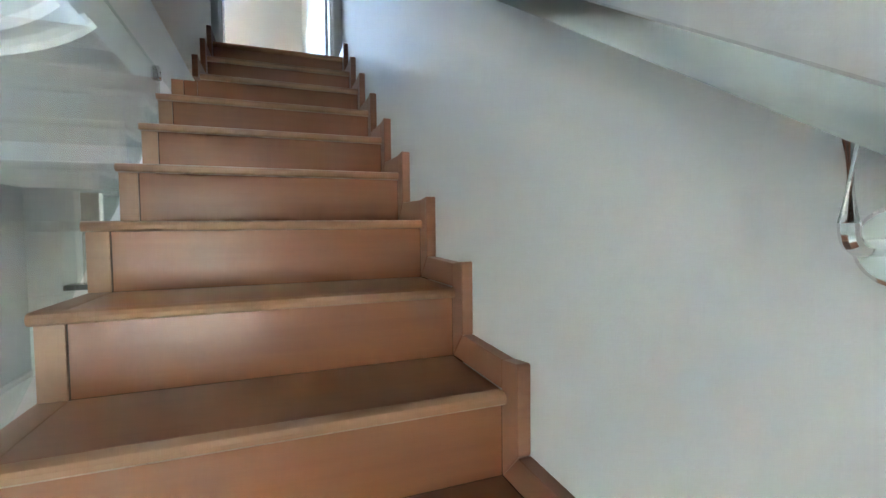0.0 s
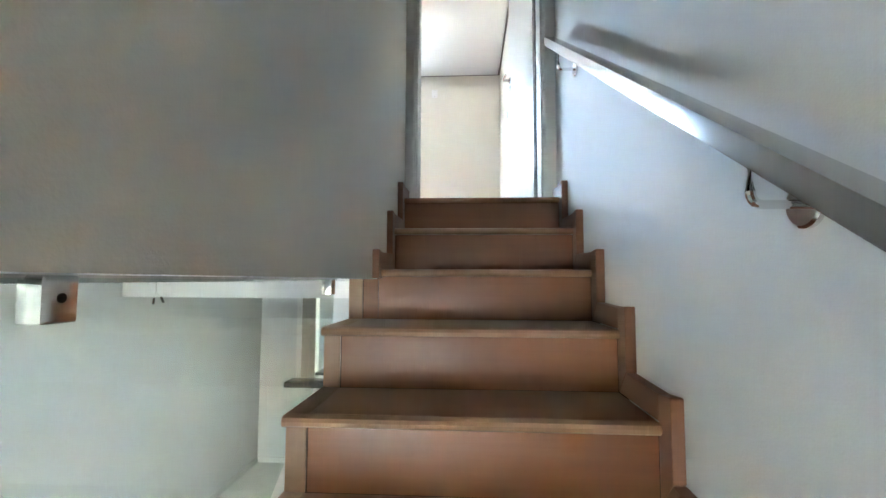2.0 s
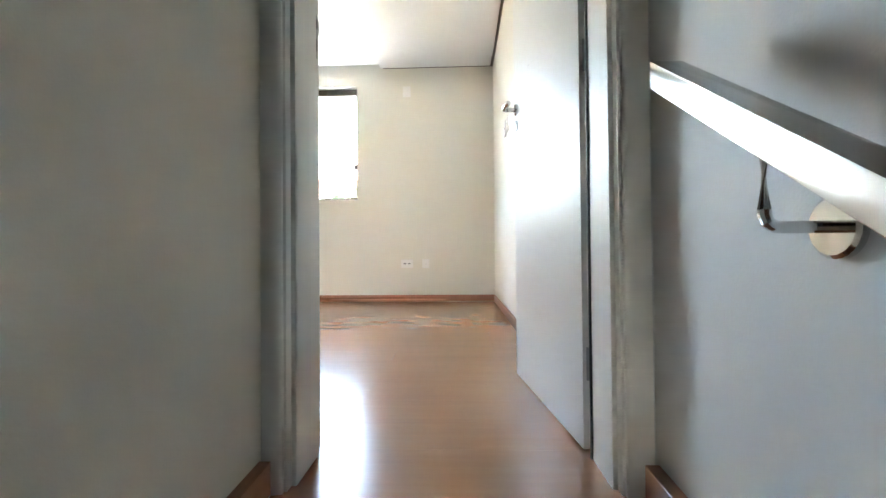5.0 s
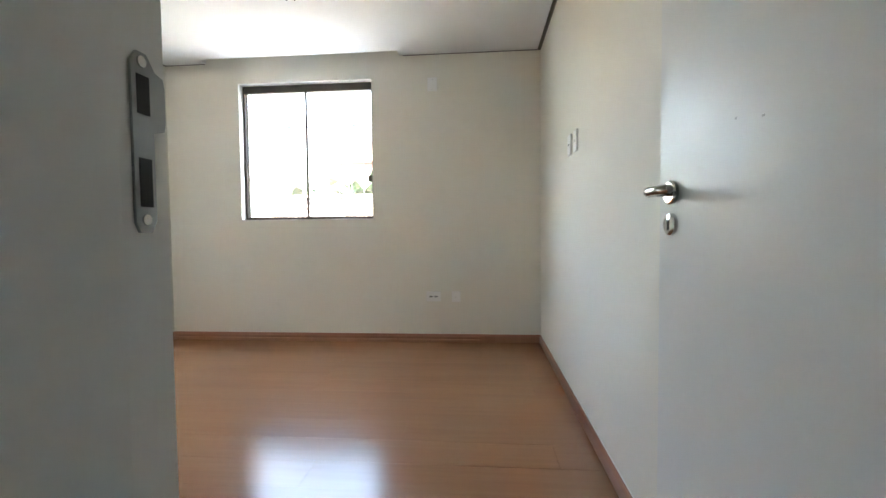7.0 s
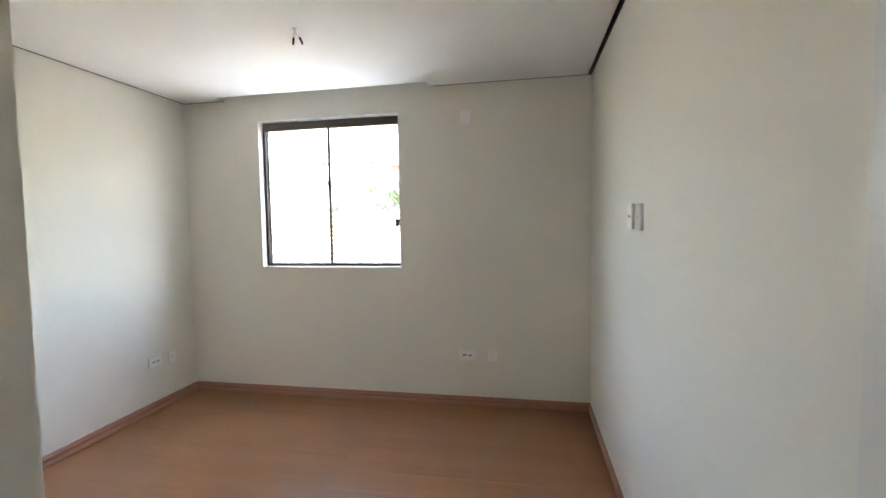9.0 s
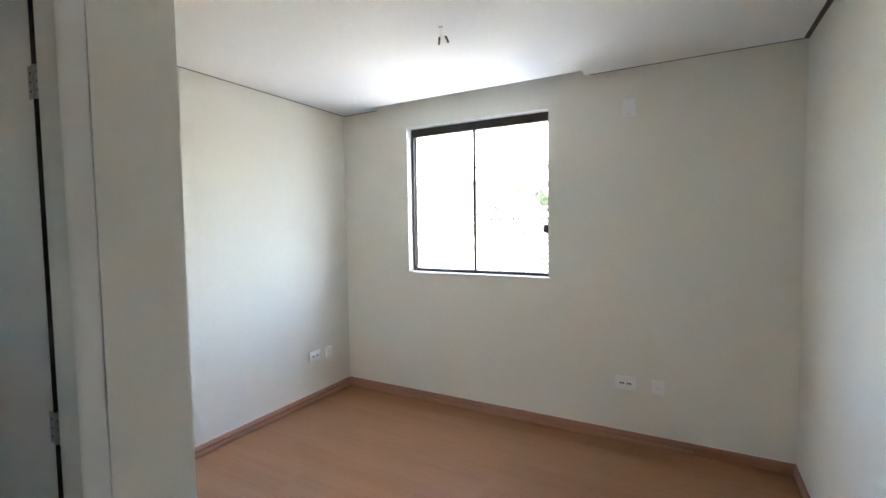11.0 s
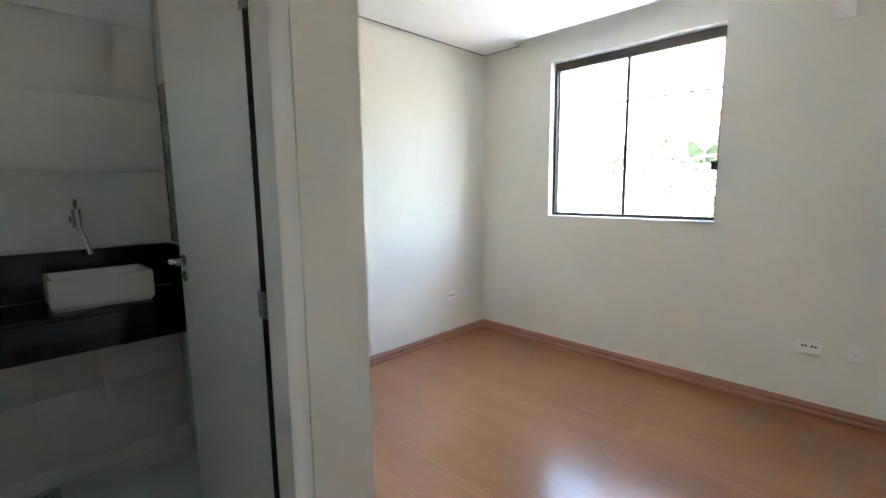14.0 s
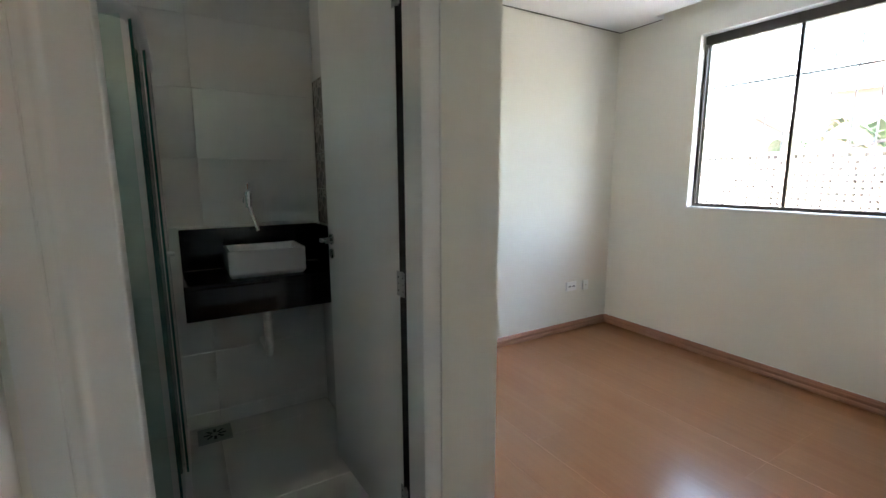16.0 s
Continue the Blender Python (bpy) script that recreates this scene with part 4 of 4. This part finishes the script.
rod(bm, [(-3.01, 1.04, bz0 + 0.0225), (-3.01, 1.04, bz0 + 0.026)], 0.022, 16)
part("drain_cap", bm, CHROME, bs)
fc = thing("wall_tap", (-3.2, 1.01, 1.2), "chrome wall-mounted tap above the basin", "tap")
bm = bmesh.new()
rod(bm, [(BATH_W + 0.012, 1.01, 1.19), (BATH_W + 0.022, 1.01, 1.19)], 0.024, 20)
part("rose", bm, CHROME, fc, smooth=True)
bm = bmesh.new()
rod(bm, [(BATH_W + 0.02, 1.01, 1.19), (-3.19, 1.01, 1.19)], 0.013, 12)
rod(bm, [(-3.19, 1.01, 1.155), (-3.19, 1.01, 1.235)], 0.019, 14)
part("body", bm, CHROME, fc, smooth=True)
bm = bmesh.new()
rod(bm, [(-3.19, 1.01, 1.225), (-3.192, 1.009, 1.245), (-3.185, 1.009, 1.28)], 0.008, 10)
part("pin_lever", bm, CHROME, fc, smooth=True)
bm = bmesh.new()
rod(bm, [(-3.185, 1.012, 1.16), (-3.14, 1.025, 1.10), (-3.10, 1.035, 1.045)], [0.013, 0.011, 0.010], 12)
part("spout", bm, CHROME, fc, "slanted chrome spout", smooth=True)
tr = thing("basin_trap", (-3.02, 1.03, 0.6), "white plastic waste pipe with chrome nut under the counter", "waste pipe")
bm = bmesh.new()
rod(bm, [(-3.01, 1.035, 0.83), (-3.01, 1.035, 0.655)], 0.028, 16)
part("nut", bm, STEEL, tr, "chrome waste nut", smooth=True)
bm = bmesh.new()
rod(bm, [(-3.01, 1.035, 0.66), (-3.01, 1.038, 0.50)] + arc((-3.01, 1.04, 0.47), (-3.01, 1.04, 0.42), (-3.06, 1.04, 0.42)) + [(-3.12, 1.04, 0.43), (BATH_W + 0.014, 1.04, 0.43)], 0.019, 14)
part("pipe", bm, ALU, tr, "white plastic pipe", smooth=True)

# shower enclosure: front along x, side along y
sh = thing("shower_screen", (-2.8, 0.62, 0), "clear glass corner shower screen with white aluminium rails", "shower screen")
SY, SX, SZ = 0.632, -2.40, 1.80
boxpart("wall_profile", (BATH_W + 0.012, SY - 0.012, 0.03), (BATH_W + 0.034, SY + 0.014, SZ - 0.02), ALU, sh)
bm = bmesh.new()
path = [(BATH_W + 0.012, SY, SZ), (SX - 0.12, SY, SZ)] + arc((SX - 0.10, SY, SZ), (SX, SY, SZ), (SX, SY - 0.10, SZ), 8) + [(SX, BATH_S + 0.002, SZ)]
rod(bm, path, 0.025, 14)
part("top_rail", bm, ALU, sh, "white rounded top rail", smooth=True)
for a, b, dy in ((BATH_W + 0.034, -2.80, 0.008), (-2.86, SX - 0.03, -0.008)):
    p = boxpart("front_pane", (a, SY + dy - 0.004, 0.045), (b, SY + dy + 0.004, SZ - 0.02), SHOWER, sh, "clear glass pane", r=0)
    p.visible_shadow = False
    bm = bmesh.new()
    for e in (a, b):
        box(bm, (e - 0.0012, SY + dy - 0.0045, 0.045), (e + 0.0012, SY + dy + 0.0045, SZ - 0.02))
    part("pane_edge", bm, GLASS_EDGE, sh, "green polished glass edge")
p = boxpart("side_pane", (SX - 0.004, BATH_S + 0.02, 0.045), (SX + 0.004, SY - 0.03, SZ - 0.02), SHOWER, sh, "clear glass pane", r=0)
p.visible_shadow = False
boxpart("sill_strip", (BATH_W + 0.014, SY - 0.02, 0.0), (SX + 0.02, SY + 0.02, 0.045), ALU, sh, "low white threshold")
boxpart("sill_strip", (SX - 0.02, BATH_S + 0.002, 0.0), (SX + 0.02, SY - 0.021, 0.045), ALU, sh, "low white threshold")
bm = bmesh.new()
rod(bm, [(-2.84, SY + 0.014, 1.0), (-2.84, SY + 0.04, 1.0)], 0.011, 12)
part("knob", bm, ALU, sh, "white pull knob", smooth=True)

dr = thing("floor_drain", (-3.14, 0.765, 0), "square stainless steel floor drain with slotted flower pattern", "floor drain")
bm = bmesh.new()
box(bm, (-3.218, 0.686, -0.005), (-3.062, 0.842, 0.003))
soften(bm, 0.001, 1)
part("plate", bm, SATIN, dr)
for i in range(8):
    t = math.pi / 4 * i
    bm = bmesh.new()
    box(bm, (0.018, -0.006, 0.0032), (0.052, 0.006, 0.0038), Matrix.Translation((-3.14, 0.764, 0)) @ Matrix.Rotation(t, 4, "Z"))
    part("slot", bm, DARK, dr)

# ---- outside the bedroom window ----
fence = thing("block_fence", (-4, 8, LOW), "whitewashed boundary wall with a pierced block screen on top", "boundary wall")
FX0, FX1, FZ0, FZ1, FY = -8.0, 0.5, 0.35, 1.585, 8.0
boxpart("base", (FX0, FY, LOW - 0.2), (FX1, FY + 0.15, FZ0), DARK_BASE, fence, r=0)
boxpart("coping", (FX0, FY - 0.03, FZ1), (FX1, FY + 0.18, FZ1 + 0.04), CONCRETE, fence, r=0.01)
cell, rib = 0.082, 0.028
z = FZ0
while z + cell <= FZ1 + 0.01:
    bm = bmesh.new()
    box(bm, (FX0, FY + 0.01, z), (FX1, FY + 0.14, z + rib))
    part("block_course", bm, CONCRETE, fence)
    z += cell
bm = bmesh.new()
x = FX0
while x < FX1:
    box(bm, (x, FY + 0.012, FZ0), (x + rib, FY + 0.138, FZ1))
    x += cell
tagged(part("block_ribs", bm, CONCRETE, fence), kind="stuff")


def house(x0, x1, y0, y1, eave, ridge, wallmat, roofmat, label):
    h = thing("neighbour_house", ((x0 + x1) / 2, y0, LOW), label, "house")
    boxpart("wall", (x0, y0, LOW - 0.2), (x1, y1, eave), wallmat, h, r=0)
    ym = (y0 + y1) / 2
    bm = bmesh.new()
    prism(bm, [(y0 - 0.5, eave - 0.05), (ym, ridge), (y1 + 0.5, eave - 0.05), (y1 + 0.5, eave + 0.03), (ym, ridge + 0.09), (y0 - 0.5, eave + 0.03)], 0, x0 - 0.2, x1 + 0.4)
    part("roof", bm, roofmat, h, "tiled pitched roof")
    bm = bmesh.new()
    prism(bm, [(y0 + 0.02, eave + 0.002), (y1 - 0.02, eave + 0.002), (ym, ridge - 0.06)], 0, x0 - 0.15, x1)
    part("gable", bm, wallmat, h, "plastered gable wall")
    for i in range(int((x1 - x0) / 2.2)):
        cx = x0 + 1.1 + i * 2.2
        wd = boxpart("window", (cx - 0.5, y0 - 0.03, eave - 1.6), (cx + 0.5, y0 - 0.001, eave - 0.6), TRIM, h, "white window frame", r=0)
        boxpart("window_glass", (cx - 0.42, y0 - 0.035, eave - 1.52), (cx + 0.42, y0 - 0.031, eave - 0.68), BRONZE, wd, "dark pane", r=0)
    return h


house(-22, -11.5, 20, 27, 3.2, 3.9, CONCRETE, CONCRETE, "pale plastered neighbouring house with a pale roof")
house(-7.1, 3.0, 19, 25, 3.9, 5.2, BRICKRED, PINKROOF, "pink plastered neighbouring house with a clay tile roof")
shed = thing("lean_to_roof", (-2.5, 9.5, 1.8), "dark corrugated lean-to roof beyond the boundary wall", "roof")
bm = bmesh.new()
n = 40
tops = [[bm.verts.new((-3.42 + 3.9 * i / n, y, 1.65 + 0.50 * i / n + 0.02 * (i % 2) + (y - 8.7) * 0.12)) for i in range(n + 1)] for y in (8.7, 10.4)]
for i in range(n):
    bm.faces.new((tops[0][i], tops[0][i + 1], tops[1][i + 1], tops[1][i]))
bmesh.ops.solidify(bm, geom=bm.faces[:], thickness=0.12)
part("sheet", bm, DARKROOF, shed)
for px in (-3.2, -1.6, 0.0):
    boxpart("post", (px, 9.0, LOW - 0.2), (px + 0.1, 9.1, 1.52 + (px + 3.35) * 0.12), IRON, shed)


def banana(x, y, base, height, count, seed):
    rng = random.Random(seed)
    b = thing("banana_plant", (x, y, LOW), "broad-leaved green banana plant behind the boundary wall", "plant")
    bm = bmesh.new()
    rod(bm, [(x, y, base), (x + 0.03, y, (base + height) / 2), (x, y, height)], [0.14, 0.11, 0.07], 12)
    part("stem", bm, BARK, b, smooth=True)
    for i in range(count):
        t = 2 * math.pi * i / count + rng.uniform(-0.3, 0.3)
        ln, up = rng.uniform(1.1, 1.7), rng.uniform(0.35, 1.1)
        d, side = Vector((math.cos(t), math.sin(t), 0)), Vector((-math.sin(t), math.cos(t), 0))
        bm = bmesh.new()
        m = 14
        for s in (-1, 1):
            for j in range(m):
                if rng.random() < 0.07:
                    continue
                qs = []
                for u in (j / m, (j + 0.93) / m):
                    c = Vector((x, y, height)) + d * ln * u + Vector((0, 0, up * math.sin(u * 2.2) - 0.35 * u * u))
                    wdt = 0.26 * math.sin(math.pi * min(1, 0.08 + u * 0.92)) ** 0.6
                    qs.append((c, c + side * s * wdt + Vector((0, 0, -0.05 - 0.25 * wdt)) + d * 0.05))
                bm.faces.new([bm.verts.new(p) for p in (qs[0][0], qs[1][0], qs[1][1], qs[0][1])])
        part("leaf", bm, LEAF, b, "torn green leaf")
    return b


banana(-3.9, 13.0, LOW - 0.2, 1.85, 9, 4)
banana(-4.6, 9.7, LOW - 0.2, 1.2, 8, 9)
banana(-2.7, 13.6, LOW - 0.2, 1.75, 9, 12)
pole = thing("utility_line", (-9, 14, LOW), "overhead cables on a grey concrete pole", "utility pole")
bm = bmesh.new()
rod(bm, [(-9.5, 13.5, LOW - 0.2), (-9.5, 13.5, 5.2)], [0.14, 0.09], 12)
part("pole", bm, CONCRETE, pole, smooth=True)
for dz in (0.0, 0.35):
    bm = bmesh.new()
    rod(bm, [(-14, 13.5, 4.3 + dz), (-9.5, 13.5, 4.5 + dz), (-5, 13.5, 4.1 + dz), (0, 13.5, 4.4 + dz)], 0.012, 6)
    part("cable", bm, RUBBER, pole)

# hedge added as a dark backing for the holes of the block screen
hedge = tagged(new("hedge"), "dense hedge behind the pierced boundary wall, darkened to shade its holes", "hedge")
rng = random.Random(7)
bm = bmesh.new()
for i in range(5200):
    x, y, z = rng.uniform(-7.5, 0.4), rng.uniform(8.35, 8.85), rng.uniform(-0.2, 1.0) + 0.75 * rng.random() ** 0.6
    z = min(z, 1.5 + 0.14 * math.sin(x * 3.1) + 0.08 * math.sin(x * 7.7) + rng.uniform(-0.05, 0.12))
    r1 = rng.uniform(0.05, 0.11)
    q = Euler((rng.uniform(0, 6.3), rng.uniform(0, 6.3), rng.uniform(0, 6.3))).to_matrix()
    bm.faces.new([bm.verts.new(Vector((x, y, z)) + q @ Vector(p)) for p in ((-r1, 0, 0), (0, -r1 * 0.4, 0.01), (r1, 0, 0), (0, r1 * 0.4, 0.01))])
tagged(part("leaves", bm, DARKLEAF, hedge), kind="stuff")
bm = bmesh.new()
for i in range(22):
    hx = -7.4 + i * 0.36
    rod(bm, [(hx, 8.6, LOW - 0.2), (hx + rng.uniform(-0.1, 0.1), 8.6, -0.6), (hx + rng.uniform(-0.2, 0.2), 8.6, 1.1)], [0.03, 0.02, 0.01], 6)
part("stems", bm, BARK, hedge)


def plain_window(name, a, b, label, glazing=None):
    """A fixed window in an opening: four frame bars and a pane; the thin way of the box is the wall's."""
    t = thing(name, tuple((p + q) / 2 for p, q in zip(a, b)), label, "window")
    k = 0 if b[0] - a[0] < b[1] - a[1] else 1
    m = 1 - k
    f = 0.04
    for lo, hi in ((a[m], a[m] + f), (b[m] - f, b[m]), ((a[m] + b[m]) / 2 - f / 2, (a[m] + b[m]) / 2 + f / 2)):
        p, q = list(a), list(b)
        p[m], q[m], p[2], q[2] = lo + 0.001, hi - 0.001, a[2] + f, b[2] - f
        boxpart("upright", tuple(p), tuple(q), BRONZE, t)
    for lo, hi in ((a[2] + 0.001, a[2] + f), (b[2] - f, b[2] - 0.001)):
        p, q = list(a), list(b)
        p[2], q[2] = lo, hi
        p[m], q[m] = a[m] + 0.001, b[m] - 0.001
        boxpart("rail", tuple(p), tuple(q), BRONZE, t)
    p, q = list(a), list(b)
    c = (a[k] + b[k]) / 2
    p[k], q[k], p[m], q[m], p[2], q[2] = c - 0.003, c + 0.003, a[m] + f, b[m] - f, a[2] + f, b[2] - f
    o = boxpart("pane", tuple(p), tuple(q), glazing or PANE, t, "glass pane tinted to dim the daylight" if glazing else "clear glass pane", r=0)
    o.visible_shadow = bool(glazing)


plain_window("window_2", (-2.45, BACK - 0.09, LOW + 0.9), (-0.98, BACK - 0.05, LOW + 2.2), "bronze-framed window behind the stair foot, unseen and tinted to dim its light", DIMMING)
# window_3 is an added light source, out of view
plain_window("window_3", (-3.05, BATH_S - 0.08, 1.75), (-2.65, BATH_S - 0.05, 2.05), "small high unseen window added over the shower to brighten the bathroom")
plain_window("window_4", (-2.3, 6.24, -1.75), (-0.4, 6.28, -0.55), "bronze-framed kitchen window")

# ---- boards and tiles, last ----
plank_mesh = {}
settle = random.Random(11)


def plank(owner, x0, x1, y0, y1):
    key = (round(x1 - x0, 3), round(y1 - y0, 3))
    if key not in plank_mesh:
        bm = bmesh.new()
        a, b, c = key[0] - 0.0003, key[1] - 0.0003, 0.0007
        up = [bm.verts.new(p) for p in ((c, c, 0), (a - c, c, 0), (a - c, b - c, 0), (c, b - c, 0))]
        md = [bm.verts.new(p) for p in ((0, 0, -0.0003), (a, 0, -0.0003), (a, b, -0.0003), (0, b, -0.0003))]
        dn = [bm.verts.new((v.co.x, v.co.y, -0.0115)) for v in md]
        bm.faces.new(up)
        for s, t in ((up, md), (md, dn)):
            for k in range(4):
                bm.faces.new((s[k], t[k], t[(k + 1) % 4], s[(k + 1) % 4]))
        plank_mesh[key] = mesh("plank", bm, FLOOR_WOOD)
    o = new("plank", plank_mesh[key])
    o.location = (x0 + 0.00015, y0 + 0.00015, 0)
    o.rotation_euler.x = radians(settle.uniform(-0.035, 0.035))
    o.parent = owner


def planks(owner, x0, x1, y0, y1, rows, seed, length=1.36):
    rng = random.Random(seed)
    h = (y1 - y0) / rows
    for r in range(rows):
        x, first = x0, True
        while x < x1 - 0.001:
            step = length * rng.choice((0.3, 0.55, 0.8)) if first else length
            nx = min(x + step, x1)
            if x1 - nx < 0.12:
                nx = x1
            plank(owner, x, nx, y0 + r * h, y0 + (r + 1) * h)
            x, first = nx, False


FLOOR, FLOOR2, FLOOR3 = bpy.data.objects["floor"], bpy.data.objects["floor_bed_side"], bpy.data.objects["floor_bathroom"]
slab("floor_landing", (-0.787, 0.076, -0.026), (STAIR_E - 0.0005, 0.2, -0.0225), GROOVE, "reddish-brown laminate landing at the stair head", "floor")
planks(FLOOR, BATH_X, BED_E, 0.4, NICHE_Y, 6, 3)
planks(FLOOR, BED_W, BED_E, NICHE_Y, BED_N, 12, 4)

tile_mesh = {}


def tile(owner, name, mat, origin, u, v, wd, ht, gapw=0.002, thick=0.009):
    """A bevelled tile with a corner at origin, spanned by unit vectors u and v."""
    u, v = Vector(u), Vector(v)
    n = u.cross(v)
    key = (name, round(wd, 3), round(ht, 3), tuple(u), tuple(v))
    if key not in tile_mesh:
        bm = bmesh.new()
        g, c = gapw / 2, 0.001
        def P(a, b, d):
            return bm.verts.new(u * a + v * b + n * d)
        up = [P(g + c, g + c, thick), P(wd - g - c, g + c, thick), P(wd - g - c, ht - g - c, thick), P(g + c, ht - g - c, thick)]
        md = [P(g, g, thick - c), P(wd - g, g, thick - c), P(wd - g, ht - g, thick - c), P(g, ht - g, thick - c)]
        dn = [P(g, g, 0), P(wd - g, g, 0), P(wd - g, ht - g, 0), P(g, ht - g, 0)]
        bm.faces.new(up)
        for s, t in ((up, md), (md, dn)):
            for k in range(4):
                bm.faces.new((s[k], t[k], t[(k + 1) % 4], s[(k + 1) % 4]))
        tile_mesh[key] = mesh(name, bm, mat)
    o = new(name, tile_mesh[key])
    o.location = origin
    o.parent = owner


def spans(a, b, cuts):
    c = [a] + [x for x in cuts if a + 0.02 < x < b - 0.02] + [b]
    return list(zip(c, c[1:]))


for xa, xb in spans(BATH_W, BATH_XI, [-2.5 + 0.6 * k for k in range(-3, 3)]):
    for ya, yb in spans(BATH_S, BATH_N, [0.787 + 0.6 * k for k in range(-4, 3)]):
        tile(FLOOR3, "floor_tile", FLOOR_TILE, (xa, ya, -0.009), (1, 0, 0), (0, 1, 0), xb - xa, yb - ya)
slab("wall_bathroom_west", (BED_W + 0.001, BATH_S, -0.02), (BATH_W, BATH_N + 0.01, CEILING + 0.1), PALE_GROUT, "white tiled bathroom wall behind the basin", "wall")
WW, WN = bpy.data.objects["wall_bathroom_west"], bpy.data.objects["wall_bathroom_north"]
for za, zb in spans(0.0, CEILING, [0.08 + 0.33 * k for k in range(9)]):
    for ya, yb in spans(BATH_S, BATH_N, [0.80 + 0.6 * k for k in range(-4, 3)]):
        tile(WW, "wall_tile", WALL_TILE, (BATH_W, ya, za), (0, 1, 0), (0, 0, 1), yb - ya, zb - za, 0.001)
    for xa, xb in spans(BATH_W + 0.012, BATH_XI, [-2.65 + 0.6 * k for k in range(3)]):
        tile(WN, "wall_tile", WALL_TILE, (xb, BATH_N + 0.012, za), (-1, 0, 0), (0, 0, 1), xb - xa, zb - za, 0.001)

# patterned tiles above the counter on the north wall
PAT = bpy.data.materials.new("patterned_tile")
PAT.use_nodes = True
pn, pl = PAT.node_tree.nodes, PAT.node_tree.links
pb = pn["Principled BSDF"]
pb.inputs["Roughness"].default_value = 0.35
pc = pn.new("ShaderNodeTexCoord")
pm = pn.new("ShaderNodeMapping")
pm.inputs["Rotation"].default_value = (0, radians(45), 0)
pm.inputs["Scale"].default_value = (1, 0.001, 1)
ck, vo = pn.new("ShaderNodeTexChecker"), pn.new("ShaderNodeTexVoronoi")
ck.inputs["Scale"].default_value, vo.inputs["Scale"].default_value = 14, 16
ck.inputs[1].default_value, ck.inputs[2].default_value = (0.13, 0.10, 0.075, 1), (0.05, 0.035, 0.028, 1)
vo.feature = "DISTANCE_TO_EDGE"
th = pn.new("ShaderNodeMath")
th.operation = "LESS_THAN"
th.inputs[1].default_value = 0.06
px_ = pn.new("ShaderNodeMixRGB")
px_.inputs[2].default_value = (0.30, 0.26, 0.22, 1)
pl.new(pc.outputs["Object"], pm.inputs["Vector"])
pl.new(pm.outputs[0], ck.inputs["Vector"])
pl.new(pm.outputs[0], vo.inputs["Vector"])
pl.new(vo.outputs["Distance"], th.inputs[0])
pl.new(th.outputs[0], px_.inputs[0])
pl.new(ck.outputs["Color"], px_.inputs[1])
pl.new(px_.outputs[0], pb.inputs["Base Color"])
for i in range(4):
    for j in range(2):
        z0 = 1.058 + i * 0.188
        tile(WN, "pattern_tile", PAT, (BATH_W + 0.013 + (j + 1) * 0.2, BATH_N + 0.0025, z0), (-1, 0, 0), (0, 0, 1), 0.2, 0.188, 0.002, 0.005)
